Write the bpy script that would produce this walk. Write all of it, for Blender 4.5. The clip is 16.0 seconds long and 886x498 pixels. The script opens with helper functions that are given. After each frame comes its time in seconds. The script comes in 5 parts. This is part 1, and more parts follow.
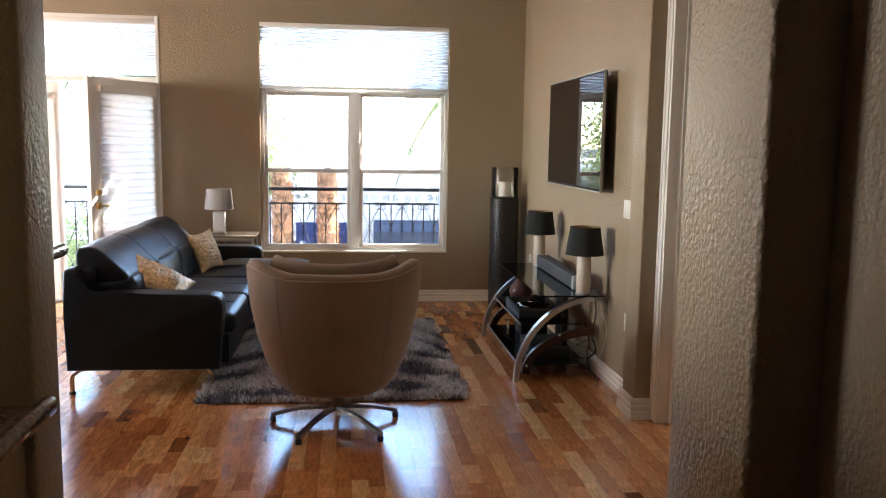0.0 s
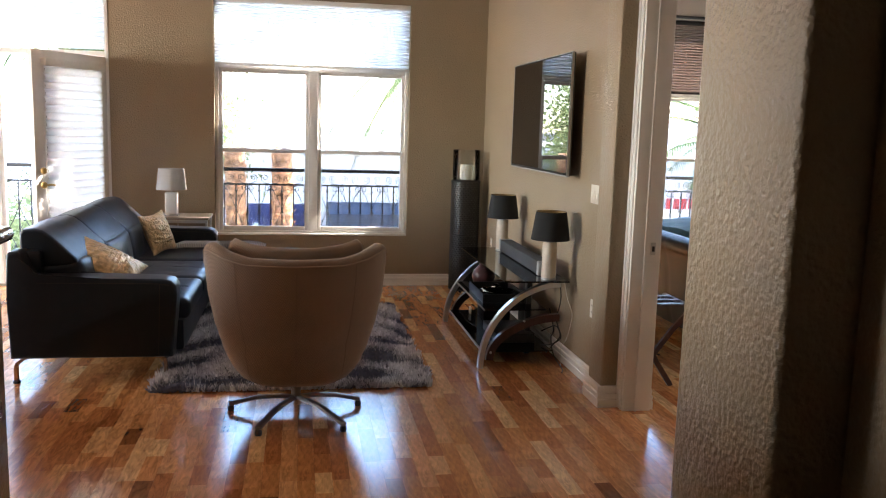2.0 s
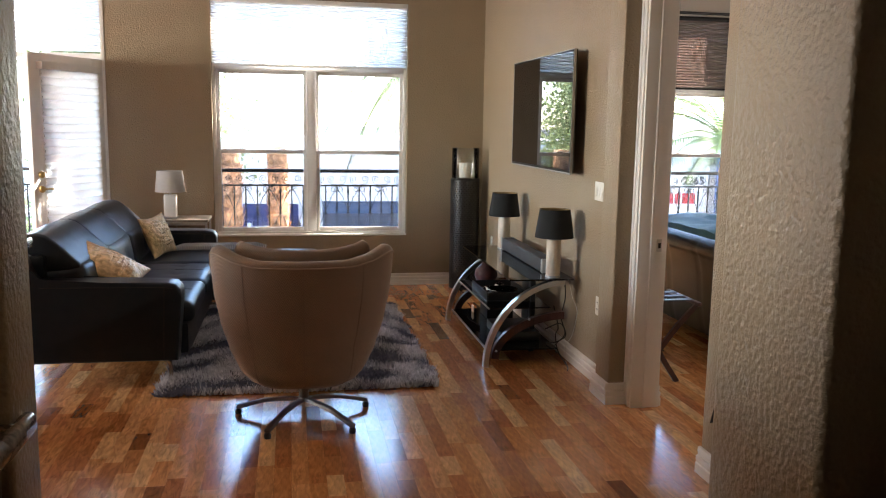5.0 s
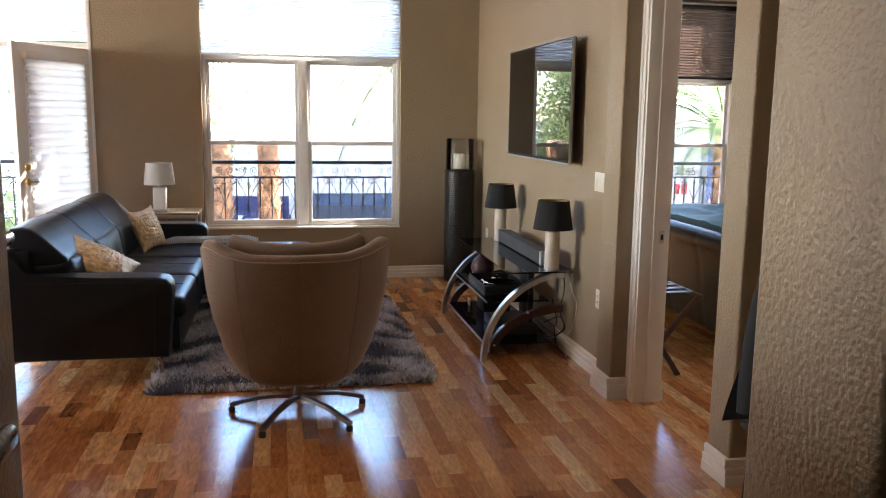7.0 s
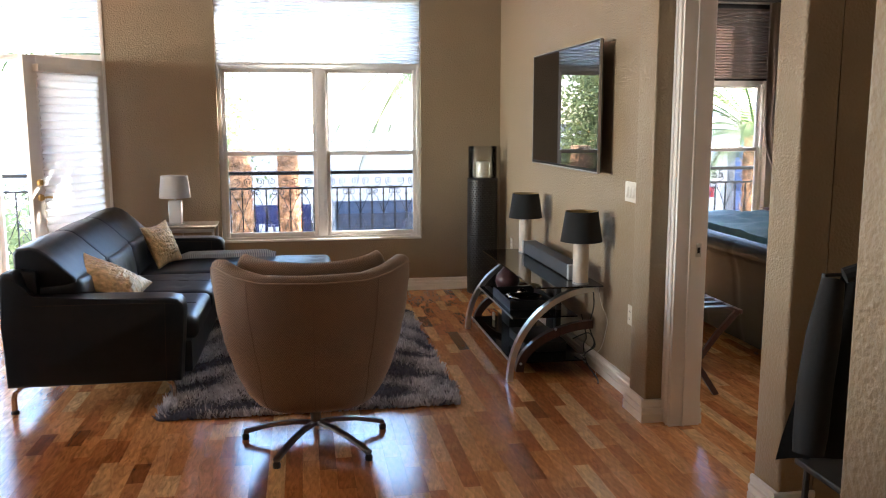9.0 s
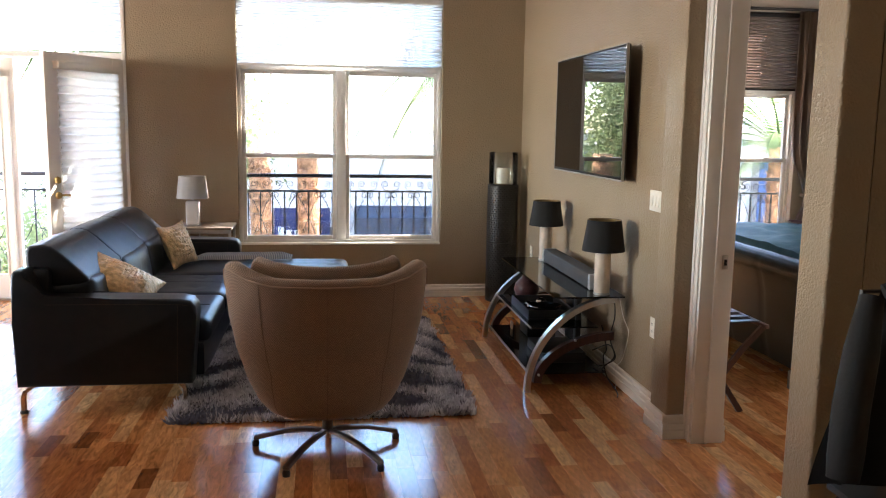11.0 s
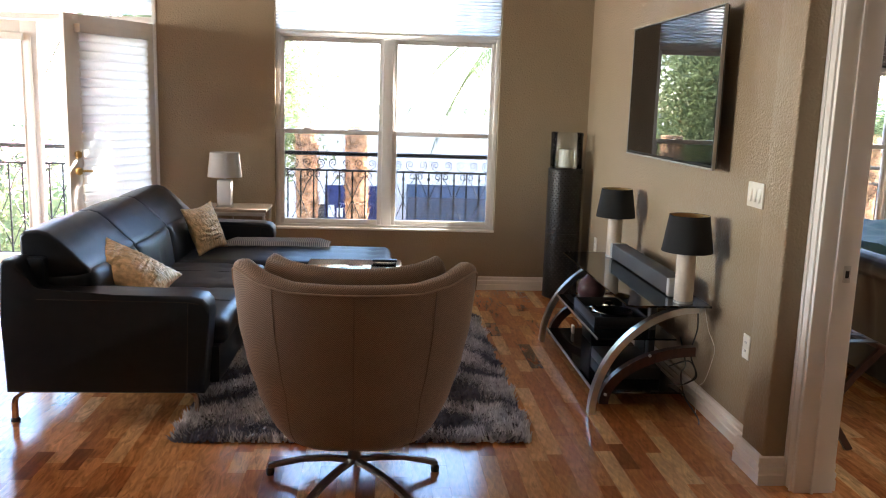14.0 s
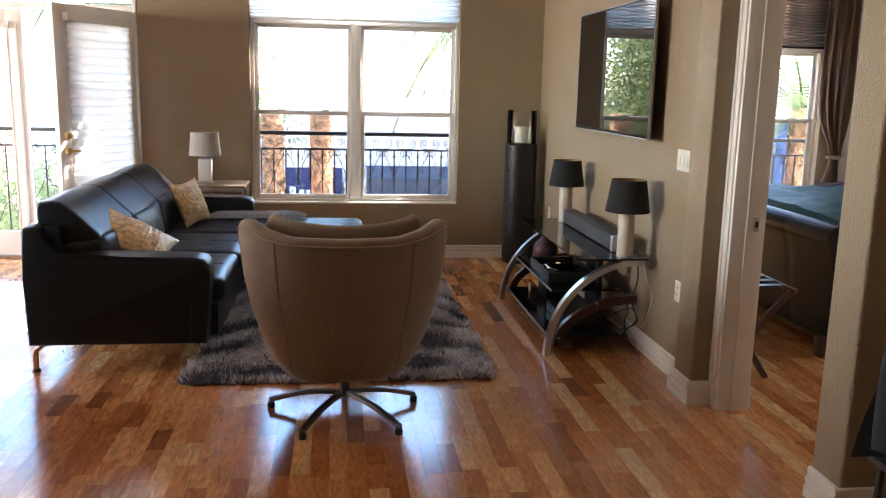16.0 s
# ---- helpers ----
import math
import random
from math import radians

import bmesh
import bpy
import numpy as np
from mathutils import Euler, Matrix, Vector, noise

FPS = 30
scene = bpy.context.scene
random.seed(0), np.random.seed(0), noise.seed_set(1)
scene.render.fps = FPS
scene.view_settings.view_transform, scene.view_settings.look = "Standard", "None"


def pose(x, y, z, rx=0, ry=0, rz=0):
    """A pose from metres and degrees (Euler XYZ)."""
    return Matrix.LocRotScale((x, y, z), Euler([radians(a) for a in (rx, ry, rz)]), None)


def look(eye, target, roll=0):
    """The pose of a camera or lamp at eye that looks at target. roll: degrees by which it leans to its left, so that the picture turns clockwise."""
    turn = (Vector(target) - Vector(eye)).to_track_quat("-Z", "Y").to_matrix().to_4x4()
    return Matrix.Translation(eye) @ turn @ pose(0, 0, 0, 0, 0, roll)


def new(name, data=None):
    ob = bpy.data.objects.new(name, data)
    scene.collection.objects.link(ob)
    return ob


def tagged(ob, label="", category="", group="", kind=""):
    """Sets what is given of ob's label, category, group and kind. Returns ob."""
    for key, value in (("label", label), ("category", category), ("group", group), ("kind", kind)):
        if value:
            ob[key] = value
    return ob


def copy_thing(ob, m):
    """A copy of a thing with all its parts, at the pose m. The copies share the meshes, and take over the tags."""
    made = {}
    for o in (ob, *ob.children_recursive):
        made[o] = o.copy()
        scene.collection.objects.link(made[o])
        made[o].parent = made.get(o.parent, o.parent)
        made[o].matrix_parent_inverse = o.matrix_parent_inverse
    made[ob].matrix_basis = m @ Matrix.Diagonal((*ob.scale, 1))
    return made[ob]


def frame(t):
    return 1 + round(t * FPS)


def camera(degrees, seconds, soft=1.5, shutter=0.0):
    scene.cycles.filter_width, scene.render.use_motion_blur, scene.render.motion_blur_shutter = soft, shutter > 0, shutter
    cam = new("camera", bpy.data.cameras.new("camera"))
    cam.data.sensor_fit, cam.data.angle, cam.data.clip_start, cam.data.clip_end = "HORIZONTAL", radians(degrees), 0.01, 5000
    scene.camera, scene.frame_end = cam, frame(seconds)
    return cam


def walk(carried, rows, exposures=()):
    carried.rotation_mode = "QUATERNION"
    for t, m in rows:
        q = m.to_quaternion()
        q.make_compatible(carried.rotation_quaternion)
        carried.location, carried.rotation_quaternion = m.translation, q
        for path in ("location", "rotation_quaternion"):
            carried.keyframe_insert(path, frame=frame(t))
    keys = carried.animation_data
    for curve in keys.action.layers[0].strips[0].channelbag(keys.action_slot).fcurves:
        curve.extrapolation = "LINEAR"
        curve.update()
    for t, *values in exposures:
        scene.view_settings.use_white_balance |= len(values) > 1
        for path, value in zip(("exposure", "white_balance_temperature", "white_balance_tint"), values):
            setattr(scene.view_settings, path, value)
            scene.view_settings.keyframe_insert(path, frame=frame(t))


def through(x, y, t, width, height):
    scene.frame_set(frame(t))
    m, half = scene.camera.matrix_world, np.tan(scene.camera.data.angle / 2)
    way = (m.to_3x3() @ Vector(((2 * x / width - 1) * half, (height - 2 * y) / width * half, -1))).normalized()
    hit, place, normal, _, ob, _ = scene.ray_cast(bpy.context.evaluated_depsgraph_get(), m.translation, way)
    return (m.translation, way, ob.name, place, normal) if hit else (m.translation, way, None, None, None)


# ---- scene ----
cam = camera(55.5, 16.0, soft=1.1)
EXPOSURES = [(0.0, 4.2, 6300, 12), (16.0, 4.2, 6300, 12)]
PATH = [
    (0, (-0.502, -0.19, 1.587), (-0.276, 1.782, 1.339), 0.9),
    (0.5, (-0.492, -0.194, 1.583), (-0.266, 1.776, 1.323), 1.3),
    (1, (-0.497, -0.159, 1.586), (-0.242, 1.808, 1.325), 0.8),
    (1.5, (-0.506, -0.104, 1.584), (-0.195, 1.854, 1.322), 1.0),
    (2, (-0.555, -0.046, 1.58), (-0.218, 1.905, 1.293), 1.7),
    (2.5, (-0.575, -0.047, 1.578), (-0.254, 1.904, 1.278), 1.6),
    (3, (-0.575, -0.055, 1.579), (-0.262, 1.897, 1.275), 1.6),
    (3.5, (-0.572, -0.05, 1.587), (-0.255, 1.902, 1.288), 1.5),
    (4, (-0.588, -0.038, 1.589), (-0.253, 1.912, 1.298), 1.3),
    (6.5, (-0.651, 0.043, 1.581), (-0.282, 1.985, 1.276), 0.8),
    (7, (-0.648, 0.098, 1.577), (-0.271, 2.038, 1.265), 0.8),
    (7.5, (-0.645, 0.192, 1.584), (-0.271, 2.133, 1.283), 0.8),
    (8, (-0.632, 0.271, 1.595), (-0.267, 2.215, 1.301), 0.6),
    (8.5, (-0.61, 0.314, 1.593), (-0.253, 2.259, 1.293), 0.2),
    (9, (-0.596, 0.343, 1.599), (-0.274, 2.294, 1.298), -0.1),
    (11.5, (-0.579, 0.538, 1.58), (-0.304, 2.498, 1.295), 0.9),
    (12, (-0.597, 0.683, 1.581), (-0.322, 2.641, 1.279), 0.6),
    (12.5, (-0.614, 0.818, 1.572), (-0.32, 2.773, 1.266), 0.4),
    (13, (-0.565, 0.957, 1.568), (-0.298, 2.913, 1.249), 1.0),
    (13.5, (-0.504, 1.103, 1.571), (-0.304, 3.065, 1.24), 1.6),
    (14, (-0.483, 1.158, 1.565), (-0.33, 3.123, 1.225), 1.8),
    (14.5, (-0.508, 1.112, 1.57), (-0.382, 3.079, 1.231), 1.4),
    (15, (-0.539, 1.028, 1.571), (-0.39, 2.994, 1.232), 1.1),
    (15.5, (-0.598, 0.839, 1.561), (-0.362, 2.796, 1.219), 1.1),
    (16, (-0.608, 0.578, 1.552), (-0.355, 2.526, 1.175), 1.3),
]
walk(cam, [(t, look(e, g, r)) for t, e, g, r in PATH], EXPOSURES)

# ---- world and sun ----
SUN_DIR = Vector((2.4, 1.0, 1.3)).normalized()
world = bpy.data.worlds.new("sky_world")
scene.world = world
world.use_nodes = True
wn = world.node_tree.nodes
sky = wn.new("ShaderNodeTexSky")
sky.sky_type = 'NISHITA'
sky.sun_disc = False
sky.dust_density = 0.4
sky.ozone_density = 2.5
sky.sun_elevation = math.asin(SUN_DIR.z)
sky.sun_rotation = math.atan2(SUN_DIR.x, SUN_DIR.y)
world.node_tree.links.new(sky.outputs[0], wn["Background"].inputs[0])
wn["Background"].inputs[1].default_value = 0.15
sun_data = bpy.data.lights.new("sun", 'SUN')
sun_data.energy = 5.0
sun_data.angle = radians(0.6)
sun_data.color = (1.0, 0.93, 0.82)
sun_ob = new("sun", sun_data)
sun_ob.matrix_world = look(SUN_DIR * 50, (0, 0, 0))
# added fill lamp in an assumed, unseen west opening of the dining side
west_data = bpy.data.lights.new("unseen_west_fill", 'AREA')
west_data.shape, west_data.size, west_data.size_y = 'RECTANGLE', 3.0, 1.9
west_data.energy = 29.0
west_data.color = (1.0, 0.93, 0.83)
west_fill = new("unseen_west_fill", west_data)
west_fill.matrix_world = look((-8.67, 5.1, 1.75), (0.0, 5.1, 1.75))

# added fill lamp in an invented east opening, to brighten the bedroom
east_data = bpy.data.lights.new("unseen_east_fill", 'AREA')
east_data.shape, east_data.size, east_data.size_y = 'RECTANGLE', 1.8, 1.5
east_data.energy = 2.5
east_data.color = (1.0, 0.97, 0.92)
east_fill = new("unseen_east_fill", east_data)
east_fill.matrix_world = look((6.05, 4.6, 1.55), (0.0, 4.6, 1.55))


# ---- materials ----
def mat(name, col, rough=0.5, metal=0.0, vary=0.12, scale=3.0, bump=0.0, bscale=80.0, bdist=0.003, spec=0.5, stretch=None, coat=0.0, rvary=0.0):
    m = bpy.data.materials.new(name)
    m.use_nodes = True
    nt = m.node_tree
    b = nt.nodes["Principled BSDF"]
    b.inputs["Roughness"].default_value = rough
    b.inputs["Metallic"].default_value = metal
    b.inputs["Specular IOR Level"].default_value = spec
    b.inputs["Coat Weight"].default_value = coat
    b.inputs["Coat Roughness"].default_value = 0.12
    tc = nt.nodes.new("ShaderNodeTexCoord")
    mp = nt.nodes.new("ShaderNodeMapping")
    if stretch:
        mp.inputs["Scale"].default_value = stretch
    nt.links.new(tc.outputs["Object"], mp.inputs["Vector"])
    n = nt.nodes.new("ShaderNodeTexNoise")
    n.inputs["Scale"].default_value = scale
    n.inputs["Detail"].default_value = 6
    nt.links.new(mp.outputs[0], n.inputs["Vector"])
    r = nt.nodes.new("ShaderNodeValToRGB")
    r.color_ramp.elements[0].position, r.color_ramp.elements[1].position = 0.3, 0.7
    r.color_ramp.elements[0].color = (*[c * (1 - vary) for c in col], 1)
    r.color_ramp.elements[1].color = (*[min(1, c * (1 + vary)) for c in col], 1)
    nt.links.new(n.outputs["Fac"], r.inputs["Fac"])
    nt.links.new(r.outputs[0], b.inputs["Base Color"])
    if rvary:
        mr = nt.nodes.new("ShaderNodeMapRange")
        mr.inputs["To Min"].default_value = max(0, rough - rvary)
        mr.inputs["To Max"].default_value = rough + rvary
        nt.links.new(n.outputs["Fac"], mr.inputs["Value"])
        nt.links.new(mr.outputs[0], b.inputs["Roughness"])
    if bump:
        n2 = nt.nodes.new("ShaderNodeTexNoise")
        n2.inputs["Scale"].default_value = bscale
        n2.inputs["Detail"].default_value = 3
        nt.links.new(mp.outputs[0], n2.inputs["Vector"])
        bp = nt.nodes.new("ShaderNodeBump")
        bp.inputs["Strength"].default_value = bump
        bp.inputs["Distance"].default_value = bdist
        nt.links.new(n2.outputs["Fac"], bp.inputs["Height"])
        nt.links.new(bp.outputs[0], b.inputs["Normal"])
    return m


def mat_floor(name, island):
    m = mat(name, (0.3, 0.13, 0.05), 0.17, vary=0.0, rvary=0.04, scale=5, bump=0.06, bscale=60, bdist=0.001, stretch=(3.0, 0.35, 1.0), coat=0.25)
    nt = m.node_tree
    b = nt.nodes["Principled BSDF"]
    src = nt.nodes.new("ShaderNodeNewGeometry" if island else "ShaderNodeObjectInfo")
    ramp = nt.nodes.new("ShaderNodeValToRGB")
    els = ramp.color_ramp.elements
    els[0].position, els[0].color = 0.0, (0.21, 0.075, 0.027, 1)
    els[1].position, els[1].color = 1.0, (0.72, 0.46, 0.22, 1)
    for p, c in ((0.10, (0.39, 0.145, 0.049, 1)), (0.5, (0.54, 0.235, 0.083, 1)), (0.82, (0.65, 0.33, 0.135, 1))):
        e = els.new(p)
        e.color = c
    nt.links.new(src.outputs["Random Per Island" if island else "Random"], ramp.inputs["Fac"])
    tc = nt.nodes.new("ShaderNodeTexCoord")
    mp = nt.nodes.new("ShaderNodeMapping")
    mp.inputs["Scale"].default_value = (14.0, 3.0, 1.0)
    nt.links.new(tc.outputs["Object"], mp.inputs["Vector"])
    g = nt.nodes.new("ShaderNodeTexNoise")
    g.inputs["Scale"].default_value = 2.5
    g.inputs["Detail"].default_value = 8
    g.inputs["Distortion"].default_value = 1.4
    nt.links.new(mp.outputs[0], g.inputs["Vector"])
    g2 = nt.nodes.new("ShaderNodeMapRange")
    g2.inputs["From Min"].default_value, g2.inputs["From Max"].default_value = 0.25, 0.75
    g2.inputs["To Min"].default_value, g2.inputs["To Max"].default_value = 0.52, 1.38
    nt.links.new(g.outputs["Fac"], g2.inputs["Value"])
    mx = nt.nodes.new("ShaderNodeMix")
    mx.data_type, mx.blend_type = 'RGBA', 'MULTIPLY'
    mx.inputs["Factor"].default_value = 1.0
    nt.links.new(ramp.outputs[0], mx.inputs["A"])
    nt.links.new(g2.outputs[0], mx.inputs["B"])
    # dark mineral streaks along the grain
    mp2 = nt.nodes.new("ShaderNodeMapping")
    mp2.inputs["Scale"].default_value = (26.0, 5.0, 1.0)
    nt.links.new(tc.outputs["Object"], mp2.inputs["Vector"])
    k1 = nt.nodes.new("ShaderNodeTexNoise")
    k1.inputs["Scale"].default_value = 1.6
    k1.inputs["Detail"].default_value = 5
    k1.inputs["Distortion"].default_value = 2.2
    nt.links.new(mp2.outputs[0], k1.inputs["Vector"])
    k2 = nt.nodes.new("ShaderNodeMapRange")
    k2.inputs["From Min"].default_value, k2.inputs["From Max"].default_value = 0.60, 0.72
    k2.inputs["To Min"].default_value, k2.inputs["To Max"].default_value = 1.0, 0.62
    nt.links.new(k1.outputs["Fac"], k2.inputs["Value"])
    mx2 = nt.nodes.new("ShaderNodeMix")
    mx2.data_type, mx2.blend_type = 'RGBA', 'MULTIPLY'
    mx2.inputs["Factor"].default_value = 1.0
    nt.links.new(mx.outputs["Result"], mx2.inputs["A"])
    nt.links.new(k2.outputs[0], mx2.inputs["B"])
    nt.links.new(mx2.outputs["Result"], b.inputs["Base Color"])
    return m


def mat_glass(name, tint=(1, 1, 1), ior=1.45):
    m = bpy.data.materials.new(name)
    m.use_nodes = True
    nt = m.node_tree
    nt.nodes.remove(nt.nodes["Principled BSDF"])
    tr = nt.nodes.new("ShaderNodeBsdfTransparent")
    tr.inputs[0].default_value = (*tint, 1)
    gl = nt.nodes.new("ShaderNodeBsdfGlossy")
    gl.inputs["Roughness"].default_value = 0.02
    fr = nt.nodes.new("ShaderNodeFresnel")
    fr.inputs[0].default_value = ior
    mx = nt.nodes.new("ShaderNodeMixShader")
    nt.links.new(fr.outputs[0], mx.inputs[0])
    nt.links.new(tr.outputs[0], mx.inputs[1])
    nt.links.new(gl.outputs[0], mx.inputs[2])
    nt.links.new(mx.outputs[0], nt.nodes["Material Output"].inputs[0])
    return m


def mat_cloth_thin(name, col, through):
    m = bpy.data.materials.new(name)
    m.use_nodes = True
    nt = m.node_tree
    nt.nodes.remove(nt.nodes["Principled BSDF"])
    d = nt.nodes.new("ShaderNodeBsdfDiffuse")
    t = nt.nodes.new("ShaderNodeBsdfTranslucent")
    tc = nt.nodes.new("ShaderNodeTexCoord")
    n = nt.nodes.new("ShaderNodeTexNoise")
    n.inputs["Scale"].default_value = 40
    r = nt.nodes.new("ShaderNodeValToRGB")
    r.color_ramp.elements[0].color = (*[c * 0.92 for c in col], 1)
    r.color_ramp.elements[1].color = (*col, 1)
    nt.links.new(tc.outputs["Object"], n.inputs["Vector"])
    nt.links.new(n.outputs["Fac"], r.inputs["Fac"])
    nt.links.new(r.outputs[0], d.inputs[0])
    nt.links.new(r.outputs[0], t.inputs[0])
    mx = nt.nodes.new("ShaderNodeMixShader")
    mx.inputs[0].default_value = through
    nt.links.new(d.outputs[0], mx.inputs[1])
    nt.links.new(t.outputs[0], mx.inputs[2])
    nt.links.new(mx.outputs[0], nt.nodes["Material Output"].inputs[0])
    return m


def mat_herringbone(name, dark, light):
    m = mat(name, light, 0.9, vary=0.08, scale=9, bump=0.25, bscale=260, bdist=0.001, spec=0.2)
    nt = m.node_tree
    b = nt.nodes["Principled BSDF"]
    tc = nt.nodes.new("ShaderNodeTexCoord")
    sp = nt.nodes.new("ShaderNodeSeparateXYZ")
    nt.links.new(tc.outputs["Object"], sp.inputs[0])

    def op(kind, a, b2, c=None):
        q = nt.nodes.new("ShaderNodeMath")
        q.operation = kind
        for i, v in enumerate((a, b2)):
            if isinstance(v, (int, float)):
                q.inputs[i].default_value = v
            else:
                nt.links.new(v, q.inputs[i])
        return q.outputs[0]
    horiz = op('ADD', sp.outputs["X"], op('MULTIPLY', sp.outputs["Y"], 0.6))
    zig = op('PINGPONG', horiz, 0.0135)
    ph = op('ADD', sp.outputs["Z"], zig)
    s = op('SINE', op('MULTIPLY', ph, 2 * math.pi / 0.0075), 0)
    f = op('ADD', op('MULTIPLY', s, 0.5), 0.5)
    mx = nt.nodes.new("ShaderNodeMix")
    mx.data_type = 'RGBA'
    mx.inputs["A"].default_value = (*dark, 1)
    old = b.inputs["Base Color"].links[0].from_socket
    nt.links.new(old, mx.inputs["B"])
    nt.links.new(f, mx.inputs["Factor"])
    nt.links.new(mx.outputs["Result"], b.inputs["Base Color"])
    return m


def mat_wall(name, col, strength=0.85):
    m = mat(name, col, 0.42, vary=0.06, scale=1.2, spec=0.5, bump=strength, bscale=80, bdist=0.0055)
    nt = m.node_tree
    bp = [n for n in nt.nodes if n.type == 'BUMP'][0]
    tc = [n for n in nt.nodes if n.type == 'MAPPING'][0]
    v = nt.nodes.new("ShaderNodeTexVoronoi")
    v.feature = 'SMOOTH_F1'
    v.inputs["Scale"].default_value = 100
    nt.links.new(tc.outputs[0], v.inputs["Vector"])
    ad = nt.nodes.new("ShaderNodeMath")
    ad.operation = 'SUBTRACT'
    old = bp.inputs["Height"].links[0].from_socket
    nt.links.new(old, ad.inputs[0])
    ml = nt.nodes.new("ShaderNodeMath")
    ml.operation = 'MULTIPLY'
    ml.inputs[1].default_value = 0.45
    nt.links.new(v.outputs["Distance"], ml.inputs[0])
    nt.links.new(ml.outputs[0], ad.inputs[1])
    nt.links.new(ad.outputs[0], bp.inputs["Height"])
    return m


WALL = mat_wall("taupe_wall_paint", (0.318, 0.244, 0.158))
BEDWALL = mat_wall("greige_wall_paint", (0.50, 0.46, 0.40), 0.3)
CEIL = mat("white_ceiling_paint", (0.74, 0.71, 0.66), 0.9, vary=0.03, bump=0.2)
TRIM = mat("white_trim_paint", (0.82, 0.79, 0.74), 0.35, vary=0.03, scale=6, bump=0.03)
VINYL = mat("white_window_frame", (0.82, 0.80, 0.76), 0.4, vary=0.04)
PLANK = mat_floor("maple_plank", False)
PLANKS = mat_floor("maple_planks_joined", True)
SUBFLOOR = mat("dark_joint", (0.05, 0.022, 0.01), 0.7)
# bluish base and blue specular tint paint in the windows' sky sheen
LEATHER = mat("black_leather", (0.008, 0.0082, 0.0098), 0.38, vary=0.25, scale=14, bump=0.18, bscale=240, bdist=0.0012, spec=0.48, rvary=0.05)
LEATHER.node_tree.nodes["Principled BSDF"].inputs["Specular Tint"].default_value = (0.62, 0.78, 1.0, 1)
STITCH = mat("leather_stitching", (0.022, 0.020, 0.020), 0.7)
STEEL = mat("brushed_steel", (0.62, 0.60, 0.57), 0.28, 1.0, vary=0.06, scale=30, stretch=(1, 1, 8))
DARKSTEEL = mat("dark_brushed_steel", (0.30, 0.28, 0.26), 0.3, 1.0, vary=0.08, scale=30)
BRONZE = mat("warm_polished_metal", (0.55, 0.40, 0.30), 0.25, 1.0, vary=0.08)
GOLD = mat("brass", (0.62, 0.42, 0.17), 0.3, 1.0, vary=0.1)
GOLDCLOTH = mat("crinkled_gold_fabric", (0.64, 0.47, 0.26), 0.32, 0.4, vary=0.35, scale=26, bump=0.9, bscale=34, bdist=0.012, stretch=(1, 2.2, 1))
TWEED = mat_herringbone("beige_herringbone", (0.135, 0.092, 0.063), (0.315, 0.222, 0.156))
TWEED.node_tree.nodes["Principled BSDF"].inputs["Sheen Weight"].default_value = 0.3
SEAM = mat("dark_seam_thread", (0.15, 0.10, 0.07), 0.9)
PIPE = mat("beige_piping", (0.33, 0.24, 0.175), 0.85, vary=0.1, scale=50)
BLACKGLASS = mat("black_glass", (0.004, 0.005, 0.006), 0.04, vary=0.1, spec=0.7)
SCREEN = mat("tv_screen", (0.003, 0.003, 0.004), 0.012, vary=0.1, spec=0.55)
BLACKPL = mat("black_plastic", (0.012, 0.012, 0.012), 0.4, vary=0.2)
GREYCLOTH = mat("charcoal_grille_cloth", (0.06, 0.06, 0.062), 0.85, vary=0.2, bump=0.4, bscale=500, bdist=0.001)
SILVERPL = mat("silver_plastic", (0.42, 0.42, 0.41), 0.4, 0.3, vary=0.05)
SHADE_BLACK = mat("black_shade_fabric", (0.012, 0.012, 0.013), 0.9, vary=0.15, bump=0.3, bscale=300, bdist=0.001)
SHADE_GOLD = mat("gold_shade_lining", (0.45, 0.32, 0.14), 0.4, 0.6)
CREAM = mat("cream_textured_ceramic", (0.62, 0.54, 0.44), 0.5, vary=0.16, scale=20, bump=0.6, bscale=60, bdist=0.003, stretch=(1, 1, 0.5))
WHITECER = mat("white_ceramic", (0.76, 0.74, 0.72), 0.25, vary=0.04)
SHADE_WHITE = mat_cloth_thin("white_shade_fabric", (0.55, 0.535, 0.52), 0.12)
BLIND = mat_cloth_thin("white_pleated_blind", (0.93, 0.935, 0.94), 0.75)
BLINDBR = mat_cloth_thin("brown_pleated_blind", (0.36, 0.30, 0.27), 0.42)
CURTAIN = mat("bronze_curtain_satin", (0.30, 0.225, 0.18), 0.36, vary=0.25, scale=8, stretch=(3, 3, 0.4))
GLASS = mat_glass("clear_glass")
SCREENMESH = mat_glass("insect_screen", (0.62, 0.62, 0.62), 1.05)
VASEGLASS = mat_glass("clear_vase_glass", (0.95, 0.96, 0.95), 1.45)
WAX = mat("white_wax", (0.80, 0.76, 0.68), 0.5, vary=0.04)
WICKER = mat("black_embossed_metal", (0.022, 0.019, 0.017), 0.42, 0.2, vary=0.4, scale=30)
IRON = mat("black_wrought_iron", (0.02, 0.02, 0.02), 0.5, vary=0.3)
REDWOOD = mat("dark_cherry_wood", (0.055, 0.018, 0.012), 0.3, vary=0.35, scale=6, stretch=(8, 8, 1))
SILVER = mat("polished_silver", (0.72, 0.70, 0.66), 0.15, 1.0, vary=0.05)
VASE = mat("purple_brown_vase", (0.10, 0.045, 0.045), 0.3, vary=0.4, scale=18)
WOODTABLE = mat("weathered_grey_wood", (0.33, 0.27, 0.21), 0.45, vary=0.3, scale=6, stretch=(1, 9, 1))
